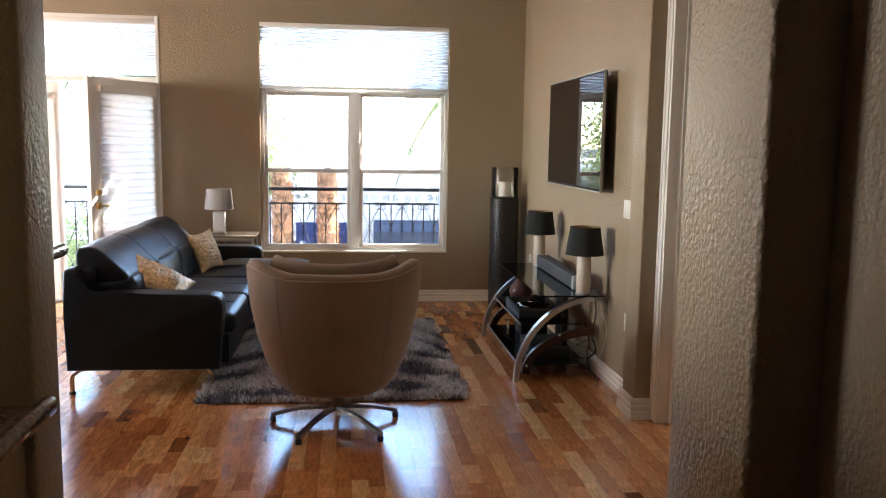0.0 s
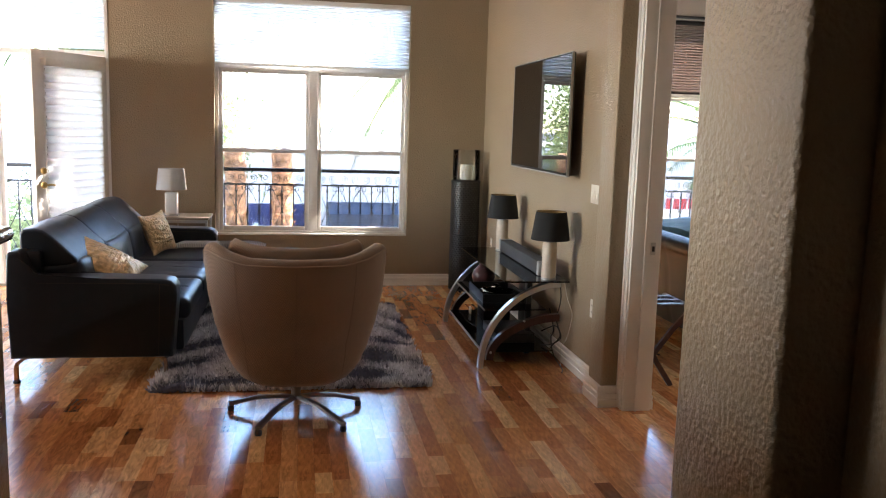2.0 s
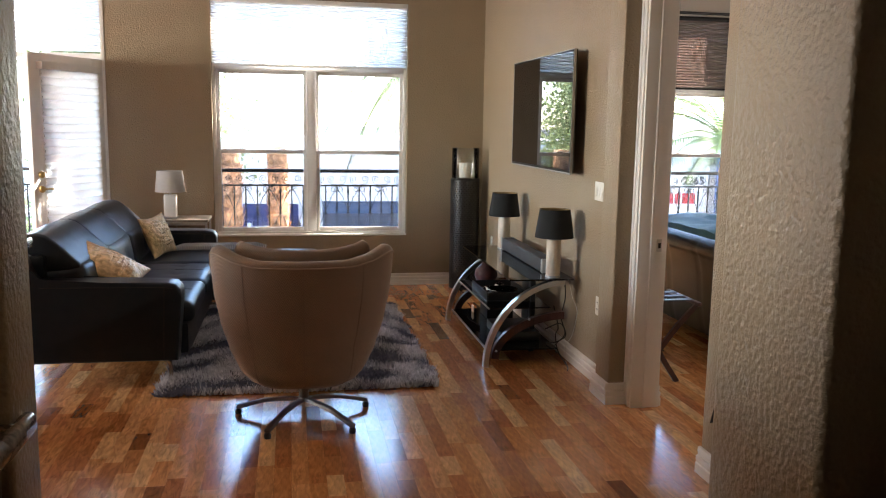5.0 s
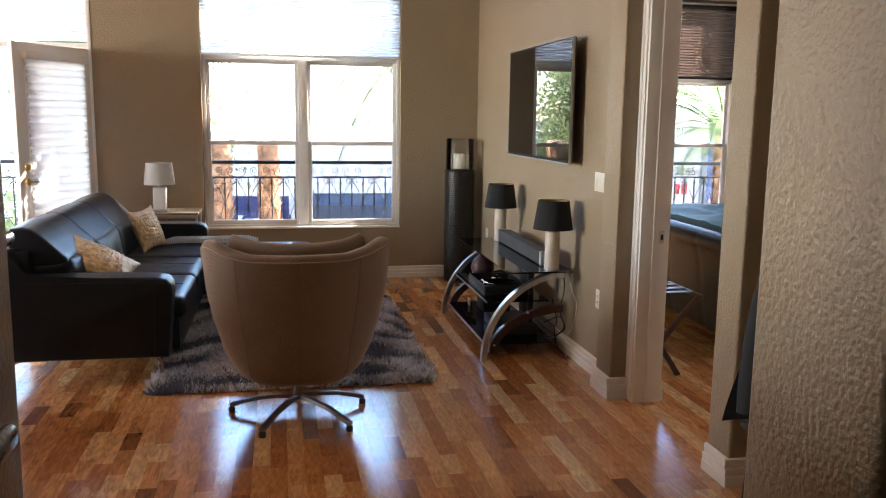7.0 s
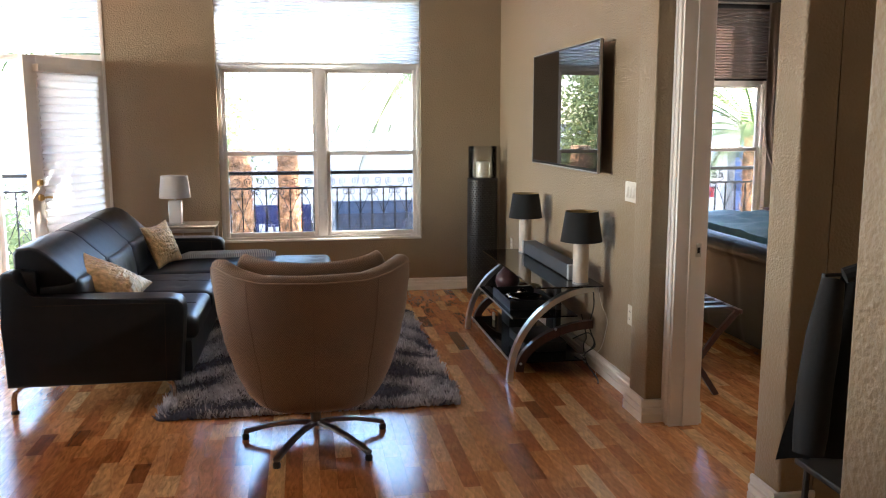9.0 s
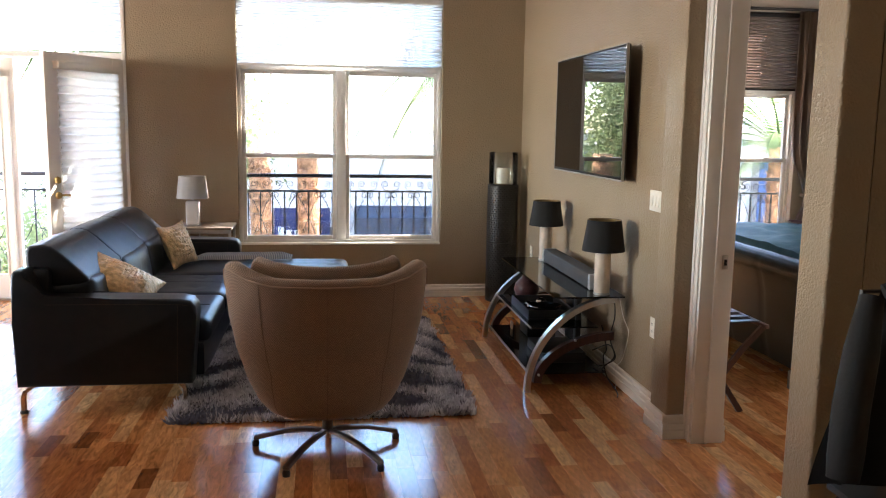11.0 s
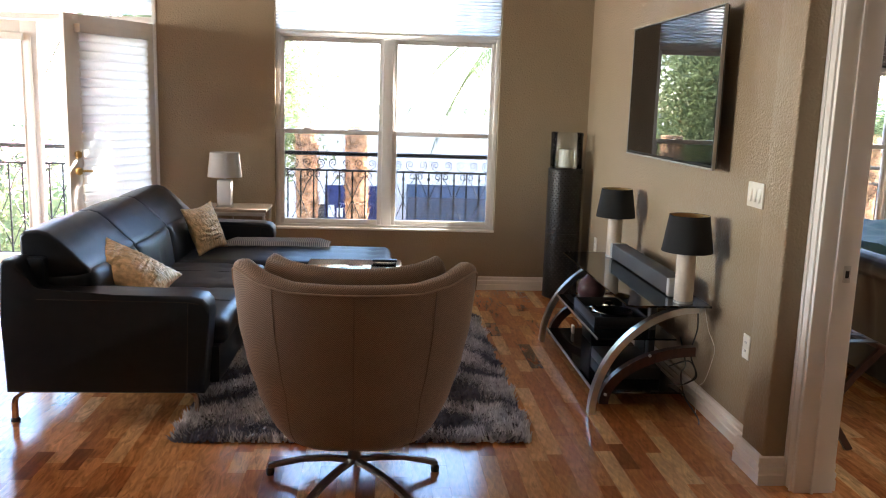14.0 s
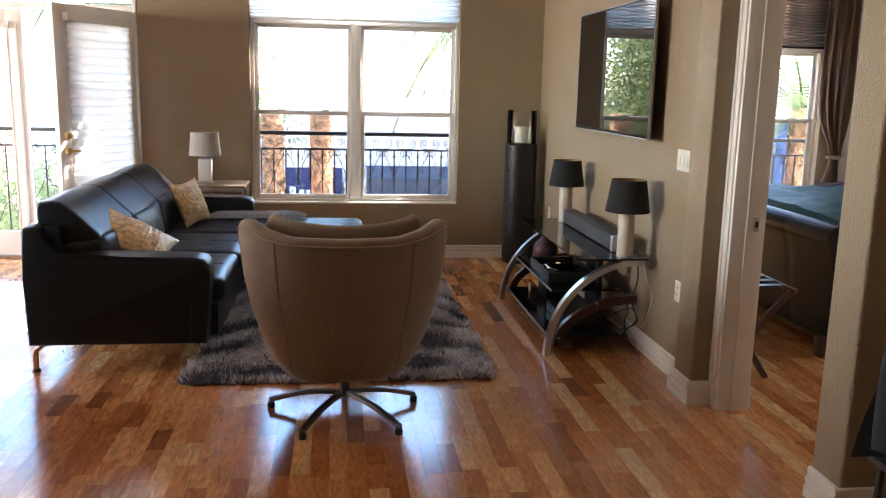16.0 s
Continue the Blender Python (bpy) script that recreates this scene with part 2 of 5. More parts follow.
PLATE = mat("ivory_plastic", (0.74, 0.70, 0.62), 0.35, vary=0.03)
THROW = mat("blue_white_woven_throw", (0.45, 0.47, 0.50), 0.9, vary=0.1)
TEAL = mat("teal_comforter", (0.11, 0.30, 0.36), 0.5, vary=0.15, scale=5, bump=0.35, bscale=18, bdist=0.01)
BURG = mat("burgundy_blanket", (0.13, 0.05, 0.045), 0.8, vary=0.15)
LINEN = mat("white_linen", (0.78, 0.77, 0.76), 0.85, vary=0.05, bump=0.3, bscale=20, bdist=0.01)
BEDLEATHER = mat("dark_grey_leather", (0.013, 0.011, 0.010), 0.45, vary=0.2, scale=8, bump=0.2, bscale=160, bdist=0.001, spec=0.2)
JACKET = mat("black_jacket_cloth", (0.008, 0.008, 0.009), 0.8, vary=0.3, bump=0.3, bscale=120, bdist=0.002)
GRANITE = mat("brown_granite", (0.14, 0.105, 0.08), 0.16, vary=0.5, scale=70)
STUCCO = mat("white_stucco", (0.84, 0.82, 0.79), 0.9, vary=0.06, scale=2, bump=0.3, bscale=40)
PINKST = mat("plum_stucco", (0.42, 0.17, 0.24), 0.9, vary=0.08)
ASPHALT = mat("asphalt", (0.055, 0.055, 0.055), 0.9, vary=0.2, scale=20)
CONCRETE = mat("concrete", (0.42, 0.40, 0.37), 0.9, vary=0.12, scale=6)
BLUE = mat("blue_sign_panel", (0.018, 0.028, 0.11), 0.5, vary=0.05)
AWNING = mat("slate_blue_awning", (0.065, 0.08, 0.115), 0.8, vary=0.1)
BLUETILE = mat("blue_tile", (0.09, 0.16, 0.34), 0.3, vary=0.15)
REDSIGN = mat("red_sign_paint", (0.55, 0.05, 0.05), 0.5)
DARKPAINT = mat("dark_lettering", (0.03, 0.03, 0.04), 0.6)
WHITEPAINT = mat("white_lettering", (0.8, 0.8, 0.8), 0.6)
TRUNK = mat("palm_bark", (0.52, 0.30, 0.17), 0.95, vary=0.7, scale=9, bump=1.0, bscale=12, bdist=0.05)
FROND = mat_cloth_thin("palm_frond", (0.13, 0.17, 0.08), 0.55)
LEAF = mat_cloth_thin("shrub_leaf", (0.21, 0.26, 0.13), 0.5)
DARKWIN = mat("dark_window_glass", (0.02, 0.025, 0.03), 0.08)

# ---- mesh helpers ----
BASE = {}


def thing(name, base, label, category, group="", kind=""):
    ob = new(name)
    ob.empty_display_size = 0.05
    ob.location = base
    BASE[ob] = Vector(base)
    return tagged(ob, label, category, group, kind)


def part(name, bm, material, parent=None, label="", smooth=0.6, kind=""):
    off = BASE.get(parent, Vector((0, 0, 0))) if parent else Vector((0, 0, 0))
    if off.length > 0:
        bm.transform(Matrix.Translation(-off))
    me = bpy.data.meshes.new(name)
    bmesh.ops.recalc_face_normals(bm, faces=bm.faces[:])
    bm.to_mesh(me)
    bm.free()
    me.materials.append(material)
    if smooth:
        for p in me.polygons:
            p.use_smooth = True
        me.set_sharp_from_angle(angle=smooth)
    ob = new(name, me)
    if parent:
        ob.parent = parent
        BASE[ob] = off
    if label or kind:
        tagged(ob, label, kind=kind)
    return ob


def solo(name, bm, material, label, category, group="", kind="", smooth=0.6):
    ob = part(name, bm, material, None, "", smooth)
    return tagged(ob, label, category, group, kind)


def B():
    return bmesh.new()


def box(bm, x0, x1, y0, y1, z0, z1, bevel=0.0, seg=2, m=None):
    vs = [bm.verts.new((x, y, z)) for x in (x0, x1) for y in (y0, y1) for z in (z0, z1)]
    idx = ((0, 1, 3, 2), (4, 6, 7, 5), (0, 4, 5, 1), (2, 3, 7, 6), (0, 2, 6, 4), (1, 5, 7, 3))
    fs = [bm.faces.new([vs[i] for i in q]) for q in idx]
    if m is not None:
        for v in vs:
            v.co = m @ v.co
    if bevel:
        es = list({e for f in fs for e in f.edges})
        bmesh.ops.bevel(bm, geom=es, offset=bevel, segments=seg, profile=0.5, affect='EDGES')
    return bm


def tube(bm, pts, r, seg=8, caps=True):
    pts = [Vector(p) for p in pts]
    rs = r if isinstance(r, (list, tuple)) else [r] * len(pts)
    rings = []
    up = None
    for i, p in enumerate(pts):
        d = (pts[min(i + 1, len(pts) - 1)] - pts[max(i - 1, 0)]).normalized()
        if up is None:
            up = d.orthogonal().normalized()
        up = (up - d * up.dot(d))
        up = up.normalized() if up.length > 1e-6 else d.orthogonal().normalized()
        s = d.cross(up)
        rings.append([bm.verts.new(p + (up * math.cos(a) + s * math.sin(a)) * rs[i]) for a in [2 * math.pi * k / seg for k in range(seg)]])
    for a, b in zip(rings, rings[1:]):
        for k in range(seg):
            bm.faces.new((a[k], a[(k + 1) % seg], b[(k + 1) % seg], b[k]))
    if caps:
        bm.faces.new(rings[0][::-1])
        bm.faces.new(rings[-1])
    return bm


def lathe(bm, c, prof, seg=32, closed=False):
    rings = []
    for r, z in prof:
        rings.append([bm.verts.new((c[0] + r * math.cos(2 * math.pi * k / seg), c[1] + r * math.sin(2 * math.pi * k / seg), c[2] + z)) for k in range(seg)])
    pairs = list(zip(rings, rings[1:])) + ([(rings[-1], rings[0])] if closed else [])
    for a, b in pairs:
        for k in range(seg):
            bm.faces.new((a[k], a[(k + 1) % seg], b[(k + 1) % seg], b[k]))
    if not closed:
        bm.faces.new(rings[0][::-1])
        bm.faces.new(rings[-1])
    return bm


def flatbar(bm, pts, side, w, th):
    """A bar of width w along side and thickness th, swept along pts."""
    pts = [Vector(p) for p in pts]
    side = Vector(side).normalized()
    rings = []
    for i, p in enumerate(pts):
        d = (pts[min(i + 1, len(pts) - 1)] - pts[max(i - 1, 0)]).normalized()
        n = d.cross(side).normalized()
        rings.append([bm.verts.new(p + side * (a * w / 2) + n * (b * th / 2)) for a, b in ((-1, -1), (1, -1), (1, 1), (-1, 1))])
    for a, b in zip(rings, rings[1:]):
        for k in range(4):
            bm.faces.new((a[k], a[(k + 1) % 4], b[(k + 1) % 4], b[k]))
    bm.faces.new(rings[0][::-1])
    bm.faces.new(rings[-1])
    return bm


def puff(bm, x0, x1, y0, y1, z0, z1, r, bulge=0.0, n=14, tufts=(), m=None, wrinkle=0.0, axis=2):
    """A soft rounded box; bulge and tuft dents (u, v, depth, radius) on the face along +axis."""
    c = Vector(((x0 + x1) / 2, (y0 + y1) / 2, (z0 + z1) / 2))
    h = Vector(((x1 - x0) / 2, (y1 - y0) / 2, (z1 - z0) / 2))
    r = min(r, min(h) * 0.98)
    key = {}

    def vert(i, j, k):
        if (i, j, k) in key:
            return key[(i, j, k)]
        q = Vector((2 * i / n - 1, 2 * j / n - 1, 2 * k / n - 1))
        q = Vector([math.copysign(1 - (1 - abs(a)) ** 1.5, a) if abs(a) < 1 else a for a in q])
        p = Vector([q[a] * h[a] for a in range(3)])
        inner = Vector([max(-(h[a] - r), min(h[a] - r, p[a])) for a in range(3)])
        d = p - inner
        if d.length > 1e-9:
            p = inner + d.normalized() * r
        u, v = [q[a] for a in range(3) if a != axis]
        w = (1 - u * u) * (1 - v * v)
        side = q[axis]
        p[axis] += bulge * w * side
        if side > 0:
            hu, hv = [h[a] for a in range(3) if a != axis]
            for tu, tv, td, tr in tufts:
                dd = ((u - tu) * hu) ** 2 + ((v - tv) * hv) ** 2
                p[axis] -= td * math.exp(-dd / (2 * tr * tr)) * side
        if wrinkle:
            nz = noise.noise((p + c) * 7.0) + 0.5 * noise.noise((p + c) * 17.0)
            p += (p.normalized()) * wrinkle * nz
        p = p + c
        if m is not None:
            p = m @ p
        key[(i, j, k)] = bm.verts.new(p)
        return key[(i, j, k)]
    for a in range(n):
        for b in range(n):
            for f in (0, n):
                for quad in (((f, a, b), (f, a + 1, b), (f, a + 1, b + 1), (f, a, b + 1)), ((a, f, b), (a + 1, f, b), (a + 1, f, b + 1), (a, f, b + 1)), ((a, b, f), (a + 1, b, f), (a + 1, b + 1, f), (a, b + 1, f))):
                    bm.faces.new([vert(*q) for q in quad])
    return bm


def about(p, rx=0, ry=0, rz=0):
    return Matrix.Translation(p) @ pose(0, 0, 0, rx, ry, rz) @ Matrix.Translation(-Vector(p))


def sheet(bm, f, nu, nv):
    g = [[bm.verts.new(f(i / nu, j / nv)) for j in range(nv + 1)] for i in range(nu + 1)]
    for i in range(nu):
        for j in range(nv):
            bm.faces.new((g[i][j], g[i + 1][j], g[i + 1][j + 1], g[i][j + 1]))
    return g


# ---- structure ----
H = 3.05          # ceiling height
YN = 8.2          # window wall, inner face
XE = 1.25         # living room east wall, inner face
TH = 0.2


def wall(name, boxes, material=WALL, label="taupe painted wall with orange-peel texture", bevel=0.0):
    bm = B()
    for b in boxes:
        box(bm, *b, bevel=bevel, seg=3)
    return solo(name, bm, material, label, "wall", kind="structure", smooth=0.5)


WX0, WX1, WZ0, WZ1 = -1.345, 0.495, 0.50, 2.72      # living room window opening
DX0, DX1, DZ1 = -4.12, -2.275, 2.74                 # french door opening
BX0, BX1, BZ0 = 2.25, 3.99, 0.50                    # bedroom window opening
wall("wall_north", [(-8.8, DX0, YN, YN + TH, 0, H), (DX0, DX1, YN, YN + TH, DZ1, H), (DX1, WX0, YN, YN + TH, 0, H), (WX0, WX1, YN, YN + TH, 0, WZ0), (WX0, WX1, YN, YN + TH, WZ1, H), (WX1, 1.32, YN, YN + TH, 0, H)])
wall("wall_bedroom_north", [(1.32, BX0, YN, YN + TH, 0, H), (BX0, BX1, YN, YN + TH, 0, BZ0), (BX0, BX1, YN, YN + TH, WZ1, H), (BX1, 6.2, YN, YN + TH, 0, H)], BEDWALL)
wall("wall_east", [(XE, XE + 0.16, 4.66, YN, 0, H)])
# the gap at y 3.7 to 5.5 is invented to hold the bedroom fill lamp
wall("wall_bedroom_east", [(6.0, 6.2, 2.9, 3.7, 0, H), (6.0, 6.2, 5.5, YN, 0, H), (6.0, 6.2, 3.7, 5.5, 0, 0.8), (6.0, 6.2, 3.7, 5.5, 2.3, H)], BEDWALL)
wall("wall_bedroom_south", [(2.2, 6.0, 3.0, 3.2, 0, H)], BEDWALL)
wall("wall_pilaster", [(1.17, 1.40, 4.44, 4.66, 0, H)], bevel=0.012)
wall("wall_door_pier", [(1.245, 1.40, 3.27, 3.46, 0, H)], bevel=0.014)
wall("wall_door_header", [(1.28, 1.40, 3.46, 4.47, 2.5, H)])
wall("wall_recess", [(2.0, 2.2, 1.352, 3.2745, 0, H)])
wall("wall_recess_back", [(1.4005, 2.2, 3.275, 3.44, 0, H)])
wall("wall_hall_pier", [(0.127, 2.2, 1.03, 1.352, 0, H)], bevel=0.014)
wall("wall_hall_east", [(0.245, 0.40, -2.6, 1.029, 0, H)])
wall("wall_hall_column", [(-1.60, -1.08, 1.40, 1.55, 0, H)], bevel=0.012)
wall("wall_hall_west", [(-1.60, -1.10, 1.10, 1.40, 0, 1.06), (-1.60, -1.10, -2.6, 1.10, 0, H)])
wall("wall_kitchen_half", [(-1.7, -1.36, 1.56, 2.15, 0, 1.275)])
# the opening at y 3.6 to 6.6 is unseen, added for the west fill lamp
wall("wall_west", [(-8.8, -8.6, -2.6, 3.6, 0, H), (-8.8, -8.6, 6.6, YN, 0, H), (-8.8, -8.6, 3.6, 6.6, 0, 0.8), (-8.8, -8.6, 3.6, 6.6, 2.7, H)])
# low wall added out of view to keep the west fill off the floor
wall("wall_unseen_baffle", [(-3.1, -2.95, 1.56, 4.9, 0, 1.07)])
wall("wall_south", [(-8.8, 6.2, -2.8, -2.6, 0, H)])
bm = B()
box(bm, -8.8, 6.2, -2.8, YN + TH, H, H + 0.15)
solo("ceiling", bm, CEIL, "white painted ceiling", "ceiling", kind="structure")

# granite ledges on the half walls of the hall
bm = B()
box(bm, -1.66, -1.052, 1.102, 1.395, 1.06, 1.10, bevel=0.018, seg=4)
box(bm, -1.079, -1.052, 1.30, 1.45, 1.06, 1.10, bevel=0.012, seg=3)
solo("trim_ledge", bm, GRANITE, "brown granite ledge with rounded edge on half wall", "ledge", kind="structure")
bm = B()
box(bm, -1.72, -1.235, 1.70, 2.13, 1.276, 1.312, bevel=0.016, seg=4)
solo("trim_kitchen_ledge", bm, GRANITE, "brown granite bar top with rounded edge", "ledge", kind="structure")


# baseboards: stepped profile swept along the wall
def baseboard(name, p0, p1, out, hgt=0.115):
    prof = ((0.0, 0.0), (0.022, 0.0), (0.022, 0.046), (0.017, 0.049), (0.017, 0.056), (0.020, 0.062), (0.020, 0.080), (0.011, 0.084), (0.011, 0.096), (0.014, 0.101), (0.012, hgt - 0.004), (0.004, hgt), (0.0, hgt))
    bm = B()
    out = Vector(out)
    rings = [[bm.verts.new(Vector(p) + out * a + Vector((0, 0, z))) for a, z in prof] for p in (p0, p1)]
    for k in range(len(prof)):
        k2 = (k + 1) % len(prof)
        bm.faces.new((rings[0][k], rings[0][k2], rings[1][k2], rings[1][k]))
    bm.faces.new(rings[0][::-1])
    bm.faces.new(rings[1])
    return solo(name, bm, TRIM, "white moulded baseboard along the wall", "baseboard", kind="structure", smooth=0.3)


baseboard("baseboard", (DX1 + 0.06, YN - 0.001, 0), (XE, YN - 0.001, 0), (0, -1, 0))
baseboard("baseboard", (XE - 0.001, 4.684, 0), (XE - 0.001, YN - 0.02, 0), (-1, 0, 0))
baseboard("baseboard", (1.169, 4.4395, 0), (1.169, 4.685, 0), (-1, 0, 0), 0.125)
baseboard("baseboard", (1.1465, 4.439, 0), (1.262, 4.439, 0), (0, -1, 0), 0.125)
baseboard("baseboard", (1.169, 4.661, 0), (1.249, 4.661, 0), (0, 1, 0), 0.125)
baseboard("baseboard", (1.244, 3.2695, 0), (1.244, 3.46, 0), (-1, 0, 0), 0.125)
baseboard("baseboard", (1.2215, 3.269, 0), (1.40, 3.269, 0), (0, -1, 0), 0.125)
baseboard("baseboard", (1.441, 4.366, 0), (1.441, 4.66, 0), (1, 0, 0), 0.125)
baseboard("baseboard", (1.42, YN - 0.001, 0), (6.0, YN - 0.001, 0), (0, -1, 0))
baseboard("baseboard", (-8.6, YN - 0.001, 0), (DX0 - 0.06, YN - 0.001, 0), (0, -1, 0))

# bedroom doorway: casing and jamb
bm = B()
for y0, y1, dx in ((4.365, 4.38, 0.0), (4.38, 4.415, 0.006), (4.415, 4.4395, 0.0)):
    box(bm, 1.262 + dx, 1.30, y0, y1, 0, 2.56, bevel=0.003)
box(bm, 1.27, 1.44, 4.345, 4.366, 0, 2.50, bevel=0.003)
box(bm, 1.36, 1.44, 4.366, 4.4395, 0, 2.50)
box(bm, 1.34, 1.352, 4.336, 4.346, 0, 2.50, bevel=0.002)
box(bm, 1.27, 1.44, 3.46, 4.366, 2.50, 2.53)
box(bm, 1.262, 1.28, 3.46, 4.45, 2.50, 2.58, bevel=0.003)
box(bm, 1.385, 1.41, 3.46, 3.475, 0, 2.50)
door_trim = solo("door_1", bm, TRIM, "white painted door casing and jamb of the bedroom doorway", "door frame", kind="structure")
bm = B()
box(bm, 1.378, 1.408, 4.341, 4.346, 0.905, 0.975, bevel=0.002)
strike = part("strike_plate", bm, STEEL, door_trim, "small steel strike plate")
bm = B()
box(bm, 1.386, 1.400, 4.338, 4.342, 0.925, 0.955)
part("latch_hole", bm, BLACKPL, strike)

# ---- windows ----


def frame_rect(bm, x0, x1, z0, z1, y0, y1, w, wb=None, bevel=0.004):
    wb = w if wb is None else wb
    box(bm, x0, x0 + w, y0, y1, z0, z1, bevel)
    box(bm, x1 - w, x1, y0, y1, z0, z1, bevel)
    box(bm, x0 + w, x1 - w, y0, y1, z0, z0 + wb, bevel)
    box(bm, x0 + w, x1 - w, y0, y1, z1 - w, z1, bevel)


def pane(parent, x0, x1, z0, z1, y):
    bm = B()
    box(bm, x0, x1, y, y + 0.005, z0, z1)
    ob = part("pane", bm, GLASS, parent, smooth=0)
    ob.visible_shadow = False
    return ob


def pleated(bm, x0, x1, z0, z1, y, pitch=0.026, amp=0.008):
    n = max(2, int((z1 - z0) / pitch))
    rows = []
    for k in range(2 * n + 1):
        z = z1 - (z1 - z0) * k / (2 * n)
        yy = y + (amp if k % 2 else -amp)
        rows.append((bm.verts.new((x0, yy, z)), bm.verts.new((x1, yy, z)), bm.verts.new((x1, yy + 0.002, z)), bm.verts.new((x0, yy + 0.002, z))))
    for a, b in zip(rows, rows[1:]):
        bm.faces.new((a[0], a[1], b[1], b[0]))
        bm.faces.new((a[3], b[3], b[2], a[2]))


def double_window(name, x0, x1, z0, z1, label, blind, blind_z, blind_label, mid=0.505):
    win = thing(name, ((x0 + x1) / 2, YN + 0.1, z0), label, "window", kind="structure")
    zh = blind_z - 0.004
    bm = B()
    frame_rect(bm, x0, x1, z0, z1, YN + 0.07, YN + 0.15, 0.032)
    box(bm, x0 + 0.032, x1 - 0.032, YN + 0.07, YN + 0.15, zh - 0.028, zh + 0.03, 0.004)
    xm = (x0 + x1) / 2
    box(bm, xm - 0.042, xm + 0.042, YN + 0.062, YN + 0.15, z0 + 0.032, zh - 0.028, 0.004)
    part("window_frame", bm, VINYL, win)
    bm = B()
    box(bm, x0 + 0.001, x1 - 0.001, YN - 0.003, YN + 0.072, z0 - 0.006, z0 + 0.012, 0.005)
    part("window_sill", bm, TRIM, win)
    zm = z0 + 0.032 + (zh - 0.028 - z0 - 0.032) * mid
    for xa, xb in ((x0 + 0.032, xm - 0.042), (xm + 0.042, x1 - 0.032)):
        bm = B()
        frame_rect(bm, xa, xb, z0 + 0.032, zm + 0.014, YN + 0.078, YN + 0.108, 0.036, 0.04)
        lower = part("lower_sash", bm, VINYL, win)
        pane(lower, xa + 0.036, xb - 0.036, z0 + 0.072, zm - 0.022, YN + 0.09)
        bm = B()
        box(bm, xa + 0.01, xb - 0.01, YN + 0.142, YN + 0.1425, z0 + 0.04, zm)
        sc = part("insect_screen", bm, SCREENMESH, lower, "fine grey insect screen", smooth=0)
        sc.visible_shadow = False
        bm = B()
        frame_rect(bm, xa, xb, zm - 0.014, zh - 0.028, YN + 0.111, YN + 0.14, 0.034, 0.03)
        upper = part("upper_sash", bm, VINYL, win)
        pane(upper, xa + 0.034, xb - 0.034, zm + 0.016, zh - 0.062, YN + 0.124)
        bm = B()
        for q in (0.27, 0.73):
            xq = xa + (xb - xa) * q
            box(bm, xq - 0.03, xq + 0.03, YN + 0.078, YN + 0.10, zm + 0.0142, zm + 0.026, 0.003)
        part("sash_lock", bm, VINYL, lower)
    pane(win, x0 + 0.032, x1 - 0.032, zh + 0.03, z1 - 0.032, YN + 0.12)
    bl = thing("pleated_blind", (xm, YN + 0.03, z1), blind_label, "window blind", kind="structure")
    bm = B()
    box(bm, x0 + 0.006, x1 - 0.006, YN - 0.004, YN + 0.056, z1 - 0.045, z1 - 0.004, 0.004)
    part("headrail", bm, TRIM if blind is BLIND else BEDLEATHER, bl)
    bm = B()
    pleated(bm, x0 + 0.008, x1 - 0.008, blind_z + 0.018, z1 - 0.045, YN + 0.03)
    part("fabric", bm, blind, bl, smooth=0)
    bm = B()
    box(bm, x0 + 0.008, x1 - 0.008, YN + 0.018, YN + 0.042, blind_z, blind_z + 0.018, 0.004)
    part("bottom_rail", bm, VINYL if blind is BLIND else BEDLEATHER, bl)
    return win


double_window("window_1", WX0, WX1, WZ0, WZ1, "white double-hung window pair in the taupe wall", BLIND, 2.10, "white pleated blind drawn over the upper window")
double_window("window_2", BX0, BX1, BZ0, WZ1, "white double-hung bedroom window pair", BLINDBR, 1.985, "brown pleated blind half lowered over the bedroom window", 0.55)

# unseen blind, added to close the invented east opening behind the fill lamp
bm = B()
for k in range(60):
    z0, z1 = 0.8 + 0.025 * k, 0.8 + 0.025 * (k + 1)
    xa, xb = (6.11, 6.126) if k % 2 else (6.126, 6.11)
    vs = [bm.verts.new(p) for p in ((xa, 3.7, z0), (xa, 5.5, z0), (xb, 5.5, z1), (xb, 3.7, z1))]
    bm.faces.new(vs)
solo("pleated_blind", bm, BLINDBR, "unseen brown pleated blind added to close the invented side opening", "window blind", kind="structure", smooth=0)

# french doors with a transom above
dr = thing("door_2", ((DX0 + DX1) / 2, YN + 0.1, 0), "white french door frame with transom window above", "door frame", kind="structure")
bm = B()
for x0, x1 in ((DX0, DX0 + 0.035), (DX1 - 0.035, DX1)):
    box(bm, x0, x1, YN - 0.008, YN + 0.15, 0, DZ1, 0.004)
box(bm, DX0 + 0.035, DX1 - 0.035, YN - 0.008, YN + 0.15, DZ1 - 0.035, DZ1, 0.004)
box(bm, DX0 + 0.035, DX1 - 0.035, YN + 0.0, YN + 0.15, 2.125, 2.17, 0.004)
part("frame", bm, TRIM, dr)
bm = B()
box(bm, DX0 + 0.035, DX1 - 0.035, YN + 0.0, YN + 0.16, 0, 0.025, 0.004)
part("threshold", bm, STEEL, dr)
pane(dr, DX0 + 0.035, DX1 - 0.035, 2.17, DZ1 - 0.035, YN + 0.1)
bl = thing("pleated_blind", ((DX0 + DX1) / 2, YN + 0.04, DZ1 - 0.035), "white pleated blind covering the transom window", "window blind", kind="structure")
bm = B()
pleated(bm, DX0 + 0.04, DX1 - 0.04, 2.185, DZ1 - 0.075, YN + 0.035)
part("fabric", bm, BLIND, bl, smooth=0)
bm = B()
